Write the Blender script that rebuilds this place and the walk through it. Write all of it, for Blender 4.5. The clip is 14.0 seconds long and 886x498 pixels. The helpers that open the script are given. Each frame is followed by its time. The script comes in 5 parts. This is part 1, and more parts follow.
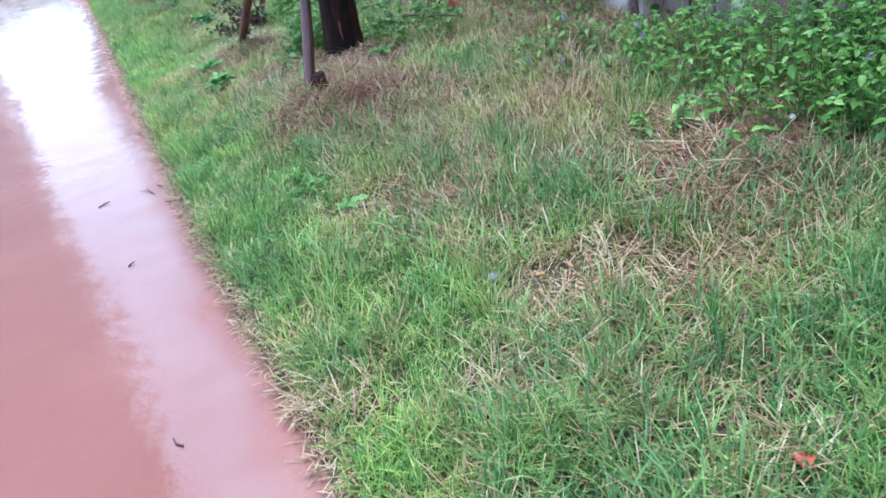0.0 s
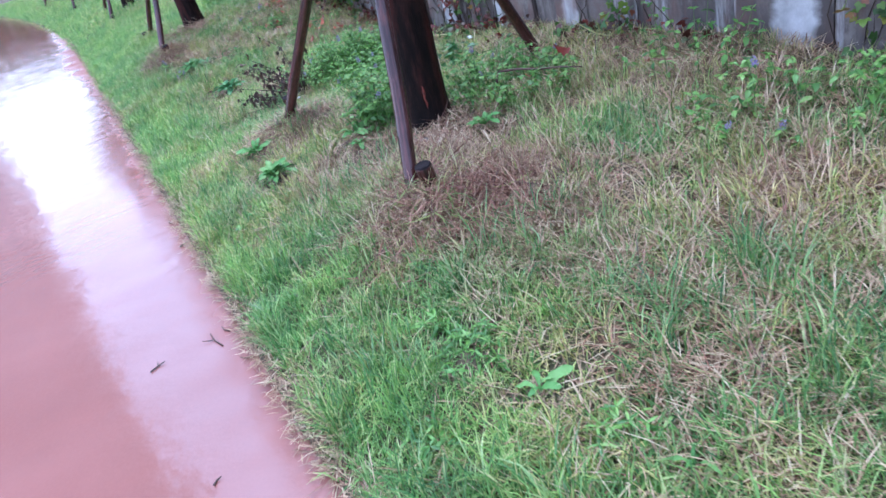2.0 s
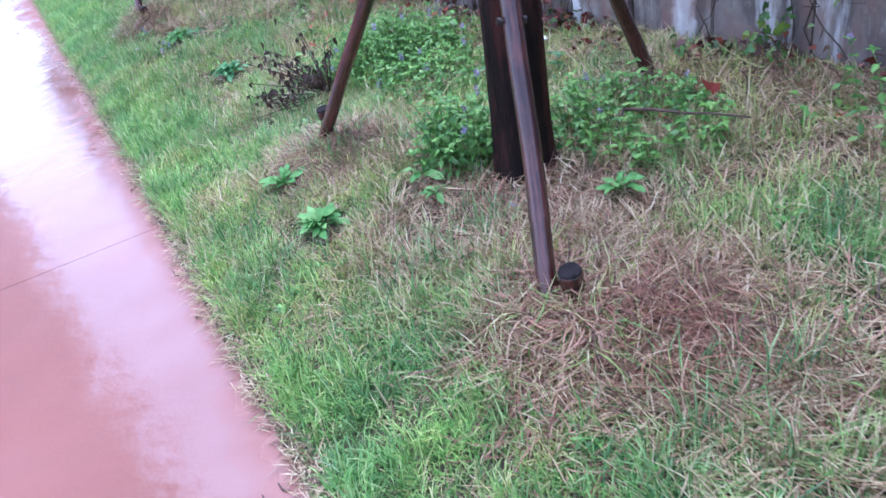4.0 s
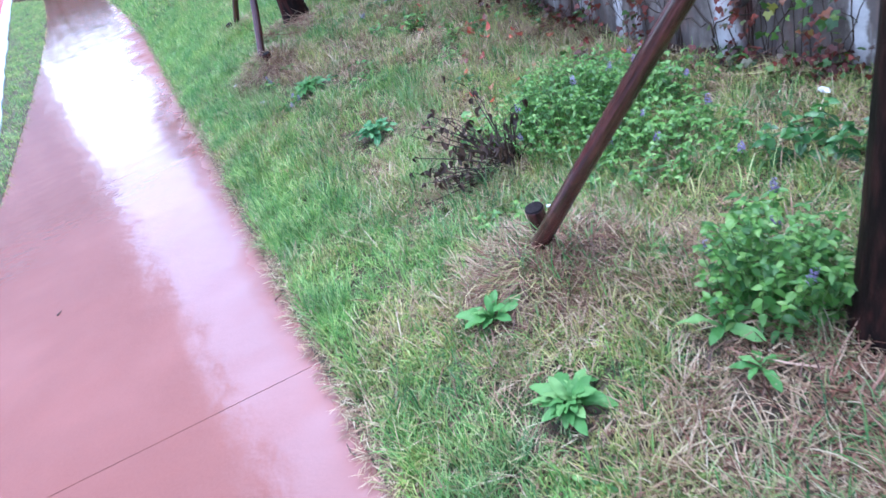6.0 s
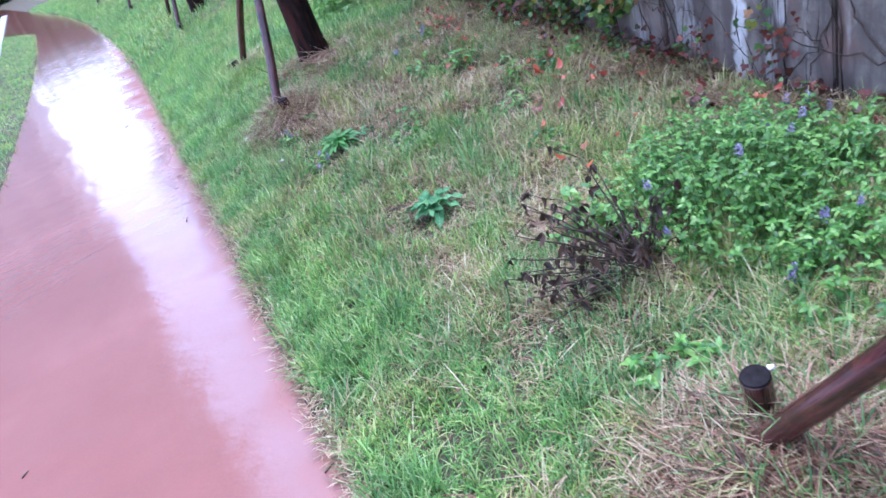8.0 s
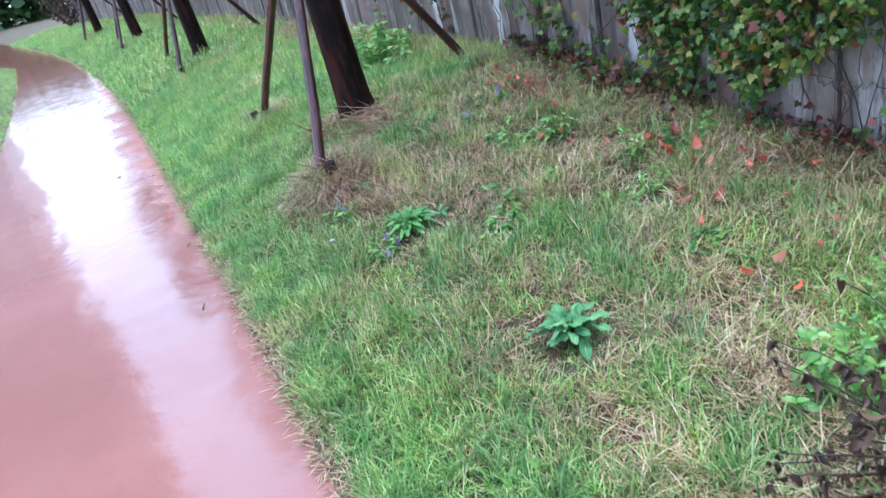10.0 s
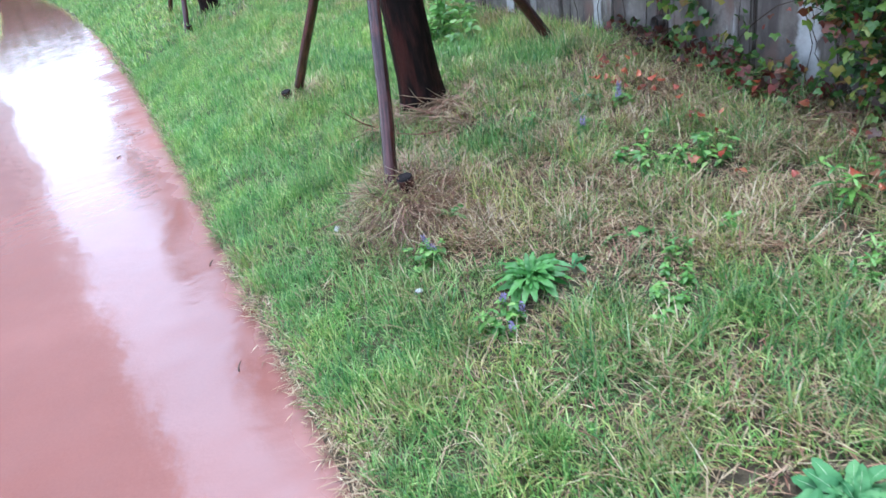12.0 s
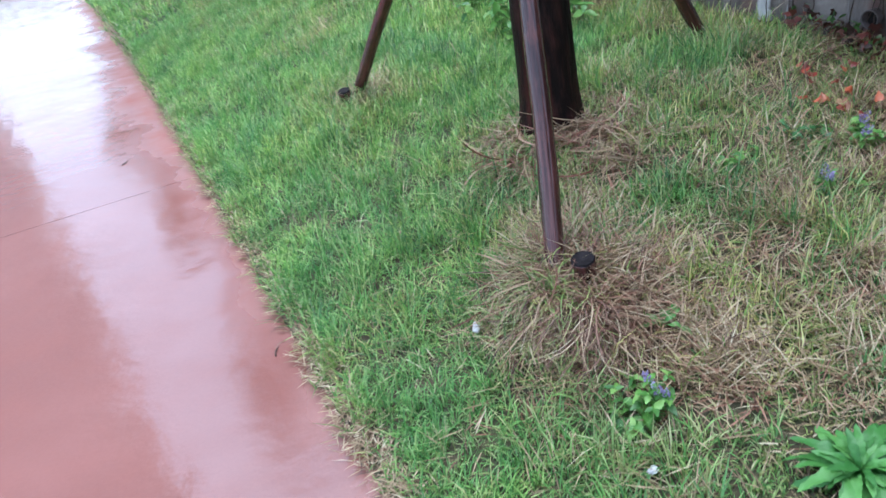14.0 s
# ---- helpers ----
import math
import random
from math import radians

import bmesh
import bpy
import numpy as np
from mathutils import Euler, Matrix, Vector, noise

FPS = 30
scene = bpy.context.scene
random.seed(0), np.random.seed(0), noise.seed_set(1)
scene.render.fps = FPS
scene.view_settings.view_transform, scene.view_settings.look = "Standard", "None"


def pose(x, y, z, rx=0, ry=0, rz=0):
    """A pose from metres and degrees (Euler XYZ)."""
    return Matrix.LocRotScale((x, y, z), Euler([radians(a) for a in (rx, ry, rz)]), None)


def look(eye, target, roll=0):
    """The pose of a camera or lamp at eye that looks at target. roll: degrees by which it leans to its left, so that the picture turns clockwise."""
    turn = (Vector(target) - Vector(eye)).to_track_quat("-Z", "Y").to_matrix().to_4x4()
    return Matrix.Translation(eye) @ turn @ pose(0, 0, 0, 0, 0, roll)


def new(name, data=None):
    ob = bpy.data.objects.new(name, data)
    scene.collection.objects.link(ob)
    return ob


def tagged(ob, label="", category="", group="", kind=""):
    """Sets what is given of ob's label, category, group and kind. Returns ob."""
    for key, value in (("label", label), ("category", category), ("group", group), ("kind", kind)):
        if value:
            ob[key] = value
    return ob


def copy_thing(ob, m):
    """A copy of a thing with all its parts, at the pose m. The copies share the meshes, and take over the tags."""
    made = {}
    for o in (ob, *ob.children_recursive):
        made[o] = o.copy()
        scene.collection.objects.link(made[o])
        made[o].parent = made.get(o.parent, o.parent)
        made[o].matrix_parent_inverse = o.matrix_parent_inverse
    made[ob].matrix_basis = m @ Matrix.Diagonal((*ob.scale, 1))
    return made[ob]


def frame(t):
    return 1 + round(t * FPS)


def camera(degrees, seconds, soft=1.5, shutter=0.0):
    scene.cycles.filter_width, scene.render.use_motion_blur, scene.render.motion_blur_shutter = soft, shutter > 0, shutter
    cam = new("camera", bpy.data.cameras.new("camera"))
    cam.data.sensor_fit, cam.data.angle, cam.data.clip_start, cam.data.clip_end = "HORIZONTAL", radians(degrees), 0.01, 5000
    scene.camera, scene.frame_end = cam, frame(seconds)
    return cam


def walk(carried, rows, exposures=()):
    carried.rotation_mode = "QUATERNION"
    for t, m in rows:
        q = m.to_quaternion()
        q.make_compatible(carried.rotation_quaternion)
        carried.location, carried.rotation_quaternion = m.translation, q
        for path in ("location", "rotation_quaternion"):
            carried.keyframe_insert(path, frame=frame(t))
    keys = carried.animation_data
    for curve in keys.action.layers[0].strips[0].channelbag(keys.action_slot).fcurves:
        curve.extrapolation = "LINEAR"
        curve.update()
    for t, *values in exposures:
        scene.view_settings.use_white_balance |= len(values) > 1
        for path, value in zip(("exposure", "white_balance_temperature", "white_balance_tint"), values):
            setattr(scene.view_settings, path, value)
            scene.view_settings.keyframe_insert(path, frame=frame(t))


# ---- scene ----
cam = camera(63.0, 14.0, soft=1.5, shutter=0.25)
PATH = [
    (0, (0.654, 1.037, 1.284), (1.309, 2.65, 0.299), -9.4),
    (0.5, (0.622, 1.279, 1.285), (1.371, 2.845, 0.292), -10.9),
    (1, (0.682, 1.584, 1.333), (1.364, 3.186, 0.348), -9.4),
    (1.5, (0.633, 1.857, 1.333), (1.224, 3.494, 0.347), -10.8),
    (2, (0.61, 2.15, 1.317), (1.272, 3.795, 0.392), -14.9),
    (2.2, (0.618, 2.271, 1.327), (1.336, 3.878, 0.378), -13.7),
    (4.3, (0.632, 3.345, 1.488), (1.326, 4.886, 0.419), -11.6),
    (4.5, (0.633, 3.447, 1.481), (1.284, 5.023, 0.436), -11.3),
    (5, (0.577, 3.738, 1.507), (1.158, 5.328, 0.442), -12.5),
    (5.5, (0.55, 4.01, 1.496), (1.236, 5.56, 0.434), -11.2),
    (6, (0.659, 4.321, 1.521), (1.152, 5.981, 0.52), -17.0),
    (6.5, (0.633, 4.566, 1.506), (1.18, 6.203, 0.495), -16.7),
    (7, (0.593, 4.81, 1.505), (1.312, 6.398, 0.526), -14.8),
    (7.5, (0.744, 5.144, 1.496), (1.331, 6.779, 0.505), -16.5),
    (8, (0.739, 5.342, 1.477), (1.253, 7.021, 0.519), -18.3),
    (8.2, (0.708, 5.442, 1.454), (1.221, 7.125, 0.502), -17.1),
    (10.3, (0.576, 6.5, 1.409), (1.288, 8.173, 0.575), -11.6),
    (10.5, (0.575, 6.606, 1.402), (1.321, 8.249, 0.539), -10.5),
    (11, (0.666, 6.879, 1.421), (1.267, 8.578, 0.555), -11.3),
    (11.5, (0.616, 7.103, 1.394), (1.169, 8.786, 0.467), -10.7),
    (12, (0.549, 7.358, 1.418), (1.202, 9.004, 0.488), -10.4),
    (12.5, (0.576, 7.638, 1.432), (1.142, 9.291, 0.458), -9.1),
    (13, (0.593, 7.918, 1.417), (1.092, 9.598, 0.453), -10.4),
    (13.5, (0.485, 8.189, 1.467), (0.985, 9.856, 0.482), -13.4),
    (14, (0.485, 8.517, 1.438), (1.143, 10.097, 0.403), -9.3),
]
# the camera's white balance drifts a little bluer in the middle
EXPOSURES = ((0, 1.95, 5450, 6), (0.6, 1.95, 5450, 6), (1.5, 1.96, 5130, 16), (2.2, 1.96, 5130, 17), (4.3, 2.09, 5080, 19), (6.5, 2.07, 5060, 16), (8.2, 2.06, 5060, 20), (10.3, 2.05, 5420, 7), (13.5, 1.98, 5480, 5), (14, 1.82, 5500, 5))
walk(cam, [(t, look(eye, target, roll)) for t, eye, target, roll in PATH], exposures=EXPOSURES)

# ---- world and light: a bright overcast sky, brightest straight ahead ----
SUN_UP, SUN_TURN = 78, 6
world = bpy.data.worlds.new("overcast_sky")
scene.world = world
world.use_nodes = True
wt = world.node_tree
wt.nodes.clear()
sky = wt.nodes.new("ShaderNodeTexSky")
sky.sky_type, sky.sun_disc = "NISHITA", False
sky.sun_elevation, sky.sun_rotation = radians(SUN_UP), radians(SUN_TURN)
sky.air_density, sky.dust_density, sky.ozone_density = 1.0, 1.5, 1.5
pale = wt.nodes.new("ShaderNodeHueSaturation")
pale.inputs["Saturation"].default_value = 0.55
back = wt.nodes.new("ShaderNodeBackground")
back.inputs["Strength"].default_value = 0.15
wout = wt.nodes.new("ShaderNodeOutputWorld")
wt.links.new(sky.outputs[0], pale.inputs["Color"])
wt.links.new(pale.outputs[0], back.inputs["Color"])
wt.links.new(back.outputs[0], wout.inputs["Surface"])
sun = new("sun", bpy.data.lights.new("sun", "SUN"))
sun.data.energy, sun.data.angle, sun.data.color = 1.3, radians(48), (1.0, 0.99, 0.97)
sun.matrix_world = look((0.5, 30, 40), (0.5, 30 - 40 / math.tan(radians(SUN_UP)), 0))

# ---- shape of the ground ----
RNG = np.random.default_rng(7)


def sstep(a, b, v):
    s = np.clip((np.asarray(v, float) - a) / (b - a), 0, 1)
    return s * s * (3 - 2 * s)


def edge_r(y):
    """x of the path's edge towards the bank."""
    y = np.asarray(y, float)
    return 0.75 + 0.05 * sstep(3.9, 2.4, y) - 0.0037 * np.clip(y - 13, 0, 22) ** 2 - 0.163 * np.clip(y - 35, 0, None)


PATH_W = 1.46


def edge_l(y):
    """x of the path's other edge."""
    y = np.asarray(y, float)
    near = -0.71 - 0.0024 * np.clip(y - 13, 0, 22) ** 2
    far = -1.68 - 0.075 * (y - 18.5) - 0.3 * np.clip(y - 33, 0, None)
    return near + (far - near) * sstep(27.5, 33, y)


def vnoise(x, y, size, seed):
    """Smooth noise 0..1 with blobs of about that many metres."""
    table = np.random.default_rng(seed).random((64, 64))
    u, v = np.asarray(x, float) / size + 900, np.asarray(y, float) / size + 900
    i, j = np.floor(u).astype(int), np.floor(v).astype(int)
    a, b = u - i, v - j
    a, b = a * a * (3 - 2 * a), b * b * (3 - 2 * b)
    t = lambda p, q: table[p % 64, q % 64]
    return (t(i, j) * (1 - a) + t(i + 1, j) * a) * (1 - b) + (t(i, j + 1) * (1 - a) + t(i + 1, j + 1) * a) * b


MOUNDS = ((1.53, 4.52, 0.07, 0.26), (1.55, 6.17, 0.08, 0.24), (1.43, 9.96, 0.10, 0.24), (1.9, 10.7, 0.06, 0.5), (1.58, 11.8, 0.03, 0.3))


def bank(x, y):
    """Height of the turf beside the path."""
    x, y = np.asarray(x, float), np.asarray(y, float)
    u = x - edge_r(y) + 0.75
    amp = 0.36 - 0.19 * np.exp(-(((y - 7.4) / 1.4) ** 2)) + 0.1 * sstep(8.8, 10.8, y)
    amp = amp * (1 - 0.6 * sstep(25, 45, y))
    z = 0.012 + amp * (1 - np.exp(-np.clip(u - 0.75, 0, 2.6) / 1.3)) / 0.83
    for cx, cy, h, s in MOUNDS:
        z = z + h * np.exp(-((x - cx) ** 2 + (y - cy) ** 2) / s**2)
    z = z + 0.03 * (vnoise(x, y, 0.35, 3) - 0.5) * sstep(0.75, 1.1, u)
    return np.where(u < 0.75, 0.0 + 0.02 * (vnoise(x, y, 0.6, 4) - 0.5) * sstep(0.9, 0.6, u + PATH_W + 0.2), z)


def ground_z(x, y):
    return float(bank(x, y))


# ---- mesh tools ----
def tri_mesh(name, verts, tris, mats, slots=None, smooth=True):
    verts, tris = np.asarray(verts, np.float32), np.asarray(tris, np.int32)
    me = bpy.data.meshes.new(name)
    me.vertices.add(len(verts))
    me.vertices.foreach_set("co", verts.ravel())
    me.loops.add(tris.size)
    me.loops.foreach_set("vertex_index", tris.ravel())
    me.polygons.add(len(tris))
    me.polygons.foreach_set("loop_start", np.arange(0, tris.size, 3, dtype=np.int32))
    for m in mats if isinstance(mats, (list, tuple)) else [mats]:
        me.materials.append(m)
    if slots is not None:
        me.polygons.foreach_set("material_index", np.asarray(slots, np.int32))
    me.polygons.foreach_set("use_smooth", np.full(len(tris), smooth))
    me.update(calc_edges=True)
    me.validate()
    return me


def part_mesh(name, me, parent=None, label="", kind=""):
    ob = new(name, me)
    if parent is not None:
        ob.parent = parent
    return tagged(ob, label, kind=kind)


def part(name, bm, material, parent=None, label="", smooth=False):
    """Links a bmesh as one mesh object under a thing or a part."""
    me = bpy.data.meshes.new(name)
    bm.to_mesh(me)
    bm.free()
    me.materials.append(material)
    me.polygons.foreach_set("use_smooth", np.full(len(me.polygons), smooth))
    return part_mesh(name, me, parent, label)


class Bits:
    """Gathers triangles of several small shapes for one mesh."""

    def __init__(self):
        self.v, self.f, self.n = [], [], 0

    def add(self, verts, tris):
        self.v.append(np.asarray(verts, float))
        self.f.append(np.asarray(tris, int) + self.n)
        self.n += len(verts)
        return self

    def mesh(self, name, mats, smooth=True):
        return tri_mesh(name, np.concatenate(self.v), np.concatenate(self.f), mats, smooth=smooth)


def tube(points, radii, seg=6, wobble=0.0, rng=RNG):
    """A round, capped tube along points."""
    pts = np.asarray(points, float)
    radii = np.full(len(pts), radii, float) if np.isscalar(radii) else np.asarray(radii, float)
    along = np.gradient(pts, axis=0)
    along /= np.linalg.norm(along, axis=1)[:, None]
    ref = np.array([0.0, 0, 1]) if abs(along[:, 2]).mean() < 0.8 else np.array([1.0, 0, 0])
    side = np.cross(along, ref)
    side /= np.linalg.norm(side, axis=1)[:, None]
    other = np.cross(along, side)
    ang = np.linspace(0, 2 * np.pi, seg, endpoint=False)
    ring = np.cos(ang)[None, :, None] * side[:, None] + np.sin(ang)[None, :, None] * other[:, None]
    r = radii[:, None] * (1 + wobble * rng.normal(size=(len(pts), seg)))
    v = (pts[:, None] + ring * r[..., None]).reshape(-1, 3)
    n = len(pts)
    v = np.concatenate([v, pts[:1], pts[-1:]])
    f = []
    for i in range(n - 1):
        for k in range(seg):
            a, b = i * seg + k, i * seg + (k + 1) % seg
            f += [(a, a + seg, b), (b, a + seg, b + seg)]
    for k in range(seg):
        f += [(n * seg, k, (k + 1) % seg), (n * seg + 1, (n - 1) * seg + (k + 1) % seg, (n - 1) * seg + k)]
    return v, f


def leaf_shape(width=0.45, curve=-0.25, fold=0.12, peak=0.4, seg=4, lobes=0.0, point=0.8):
    """A leaf of length 1 along x, width across y, folded along its middle rib."""
    v, f = [(0, 0, 0)], []
    for i in range(1, seg):
        s = i / seg
        w = width / 2 * (math.sin(math.pi * s ** (math.log(0.5) / math.log(peak)))) ** point
        w *= 1 + lobes * (1 if i % 2 else -1)
        z = curve * s * s
        v += [(s, w, z + fold * w * 2), (s, 0, z), (s, -w, z + fold * w * 2)]
    v.append((1, 0, curve))
    f += [(0, 2, 1), (0, 3, 2)]
    for i in range(seg - 2):
        a = 1 + 3 * i
        f += [(a, a + 1, a + 3), (a + 1, a + 4, a + 3), (a + 1, a + 2, a + 4), (a + 2, a + 5, a + 4)]
    a = 1 + 3 * (seg - 2)
    f += [(a, a + 1, a + 3), (a + 1, a + 2, a + 3)]
    return np.array(v, float), np.array(f, int)


def turns(yaw, pitch, roll):
    """Frames (N, 3, 3): columns ahead, side, up."""
    cy, sy, cp, sp = np.cos(yaw), np.sin(yaw), np.cos(pitch), np.sin(pitch)
    ahead = np.stack([cp * cy, cp * sy, sp], -1)
    side = np.stack([-sy, cy, 0 * cy], -1)
    up = np.cross(ahead, side)
    c, s = np.cos(roll)[:, None], np.sin(roll)[:, None]
    return np.stack([ahead, c * side + s * up, c * up - s * side], -1)


def scatter(shape, pos, yaw, pitch, roll, size):
    """Copies of a shape joined into one set of triangles."""
    tv, tf = shape
    pos = np.asarray(pos, float)
    m = turns(np.asarray(yaw, float), np.asarray(pitch, float), np.asarray(roll, float)) * np.asarray(size, float)[:, None, None]
    v = pos[:, None] + np.einsum("nij,kj->nki", m, tv)
    f = tf[None] + (np.arange(len(pos)) * len(tv))[:, None, None]
    return v.reshape(-1, 3), f.reshape(-1, 3)


# ---- materials ----
def graph(name):
    m = bpy.data.materials.new(name)
    m.use_nodes = True
    t = m.node_tree
    return m, t, t.nodes["Principled BSDF"]


def node(t, kind, **inputs):
    n = t.nodes.new("ShaderNode" + kind)
    for key, value in inputs.items():
        slot = n.inputs[key.replace("_", " ")]
        if isinstance(value, bpy.types.NodeSocket):
            t.links.new(value, slot)
        else:
            slot.default_value = value
    return n


def ramp(t, fac, stops):
    n = t.nodes.new("ShaderNodeValToRGB")
    t.links.new(fac, n.inputs[0])
    e = n.color_ramp.elements
    while len(e) < len(stops):
        e.new(0.5)
    for k, (p, c) in enumerate(stops):
        e[k].position, e[k].color = p, (*c, 1) if len(c) == 3 else c
    return n.outputs[0]


def grey(v):
    return (v, v, v)


def where(t, scale=(1, 1, 1)):
    """World place, stretched."""
    g = t.nodes.new("ShaderNodeNewGeometry")
    mp = t.nodes.new("ShaderNodeMapping")
    mp.inputs["Scale"].default_value = scale
    t.links.new(g.outputs["Position"], mp.inputs[0])
    return mp.outputs[0]


def own(t, scale=(1, 1, 1)):
    """The thing's own place, stretched."""
    g = t.nodes.new("ShaderNodeTexCoord")
    mp = t.nodes.new("ShaderNodeMapping")
    mp.inputs["Scale"].default_value = scale
    t.links.new(g.outputs["Object"], mp.inputs[0])
    return mp.outputs[0]


def noise_tex(t, vec, scale, detail=4.0, rough=0.55):
    return node(t, "TexNoise", Vector=vec, Scale=scale, Detail=detail, Roughness=rough).outputs["Fac"]


def mixc(t, fac, a, b, blend="MIX"):
    n = t.nodes.new("ShaderNodeMix")
    n.data_type, n.blend_type = "RGBA", blend
    for slot, value in ((0, fac), (6, a), (7, b)):
        if isinstance(value, bpy.types.NodeSocket):
            t.links.new(value, n.inputs[slot])
        else:
            n.inputs[slot].default_value = value if slot == 0 else (*value, 1)
    return n.outputs[2]


def calc(t, op, a, b=0.0, clamp=False):
    n = t.nodes.new("ShaderNodeMath")
    n.operation, n.use_clamp = op, clamp
    for slot, value in ((0, a), (1, b)):
        if isinstance(value, bpy.types.NodeSocket):
            t.links.new(value, n.inputs[slot])
        else:
            n.inputs[slot].default_value = value
    return n.outputs[0]


def bump(t, b, height, strength, distance):
    n = node(t, "Bump", Height=height, Strength=strength, Distance=distance)
    t.links.new(n.outputs[0], b.inputs["Normal"])


def foliage_mat(name, stops, rough=0.45, through_light=0.3, vein=0.0, per_object=False, gloss=0.5, clump=False):
    """Leaf or blade: colour varies from piece to piece, with light shining through."""
    m, t, b = graph(name)
    if per_object:
        rnd = t.nodes.new("ShaderNodeObjectInfo").outputs["Random"]
    else:
        rnd = t.nodes.new("ShaderNodeNewGeometry").outputs["Random Per Island"]
    col = ramp(t, rnd, stops)
    fine = noise_tex(t, where(t), 60, 3)
    if clump:
        patch = ramp(t, noise_tex(t, where(t), 7, 4, 0.6), ((0.34, grey(0.68)), (0.5, grey(1.0)), (0.66, grey(1.18))))
        col = mixc(t, 1.0, col, patch, "MULTIPLY")
        lush = ramp(t, noise_tex(t, where(t), 2.3, 3, 0.55), ((0.38, (0.80, 0.90, 0.96)), (0.5, grey(1.0)), (0.64, (1.10, 1.04, 0.95))))
        col = mixc(t, 1.0, col, lush, "MULTIPLY")
    col = mixc(t, calc(t, "MULTIPLY", fine, 0.35), col, (stops[0][1][0] * 0.45, stops[0][1][1] * 0.45, stops[0][1][2] * 0.4))
    t.links.new(col, b.inputs["Base Color"])
    b.inputs["Roughness"].default_value = rough
    b.inputs["Specular IOR Level"].default_value = gloss
    tr = t.nodes.new("ShaderNodeBsdfTranslucent")
    t.links.new(col, tr.inputs["Color"])
    mix = t.nodes.new("ShaderNodeMixShader")
    mix.inputs[0].default_value = through_light
    t.links.new(b.outputs[0], mix.inputs[1])
    t.links.new(tr.outputs[0], mix.inputs[2])
    t.links.new(mix.outputs[0], t.nodes["Material Output"].inputs["Surface"])
    if vein:
        bump(t, b, noise_tex(t, where(t, (1, 1, 1)), 140, 2), vein, 0.004)
    return m


GRASS = [
    foliage_mat("lush_grass", ((0, (0.075, 0.20, 0.048)), (0.35, (0.185, 0.385, 0.092)), (0.75, (0.335, 0.54, 0.142)), (1, (0.60, 0.68, 0.28))), 0.4, 0.42, clump=True),
    foliage_mat("green_grass", ((0, (0.095, 0.17, 0.044)), (0.4, (0.265, 0.38, 0.10)), (0.8, (0.445, 0.53, 0.17)), (1, (0.65, 0.65, 0.31))), 0.42, 0.42, clump=True),
    foliage_mat("yellow_grass", ((0, (0.25, 0.255, 0.08)), (0.6, (0.53, 0.50, 0.195)), (1, (0.69, 0.64, 0.34))), 0.5, 0.4, clump=True),
    foliage_mat("straw", ((0, (0.15, 0.10, 0.052)), (0.4, (0.36, 0.245, 0.145)), (0.8, (0.53, 0.395, 0.25)), (1, (0.66, 0.58, 0.40))), 0.5, 0.25),
    foliage_mat("brown_straw", ((0, (0.035, 0.015, 0.009)), (0.5, (0.155, 0.066, 0.039)), (0.85, (0.28, 0.14, 0.085)), (1, (0.44, 0.30, 0.19))), 0.55, 0.15),
    foliage_mat("pink_straw", ((0, (0.10, 0.038, 0.024)), (0.5, (0.28, 0.12, 0.075)), (0.85, (0.42, 0.225, 0.145)), (1, (0.58, 0.42, 0.29))), 0.5, 0.2),
    foliage_mat("deep_grass", ((0, (0.045, 0.14, 0.042)), (0.5, (0.145, 0.30, 0.085)), (0.85, (0.25, 0.41, 0.13)), (1, (0.42, 0.53, 0.24))), 0.4, 0.4, clump=True),
]
LEAF = foliage_mat("herb_leaf", ((0, (0.050, 0.15, 0.030)), (0.45, (0.125, 0.30, 0.055)), (0.8, (0.20, 0.40, 0.078)), (1, (0.30, 0.48, 0.13))), 0.45, 0.4, 0.3)
LEAF_ONE = foliage_mat("single_herb_leaf", ((0, (0.050, 0.15, 0.030)), (0.45, (0.125, 0.30, 0.055)), (0.8, (0.20, 0.40, 0.078)), (1, (0.30, 0.48, 0.13))), 0.4, 0.3, 0.3, True)
DARK_ONE = foliage_mat("single_dark_leaf", ((0, (0.025, 0.09, 0.024)), (0.5, (0.05, 0.165, 0.038)), (1, (0.10, 0.26, 0.055))), 0.4, 0.25, 0.3, True)
IVY_ONE = foliage_mat("single_ivy_leaf", ((0, (0.02, 0.06, 0.013)), (0.4, (0.07, 0.155, 0.025)), (0.68, (0.17, 0.265, 0.042)), (0.82, (0.31, 0.28, 0.05)), (0.92, (0.28, 0.11, 0.05)), (1, (0.18, 0.028, 0.022))), 0.4, 0.25, 0.3, True)
LEAF_DARK = foliage_mat("dark_leaf", ((0, (0.025, 0.09, 0.024)), (0.5, (0.05, 0.165, 0.038)), (1, (0.10, 0.26, 0.055))), 0.4, 0.25, 0.3)
ROSETTE = foliage_mat("rosette_leaf", ((0, (0.075, 0.21, 0.05)), (0.5, (0.12, 0.29, 0.075)), (1, (0.21, 0.38, 0.12))), 0.5, 0.25, 0.3, True, 0.25)
ROSETTE_BLUE = foliage_mat("blue_green_leaf", ((0, (0.06, 0.185, 0.07)), (0.5, (0.105, 0.265, 0.10)), (1, (0.18, 0.36, 0.15))), 0.55, 0.2, 0.3, True, 0.2)
ROSETTE_DEEP = foliage_mat("deep_green_leaf", ((0, (0.045, 0.155, 0.032)), (0.5, (0.08, 0.24, 0.048)), (1, (0.14, 0.33, 0.08))), 0.42, 0.25, 0.3, True, 0.4)
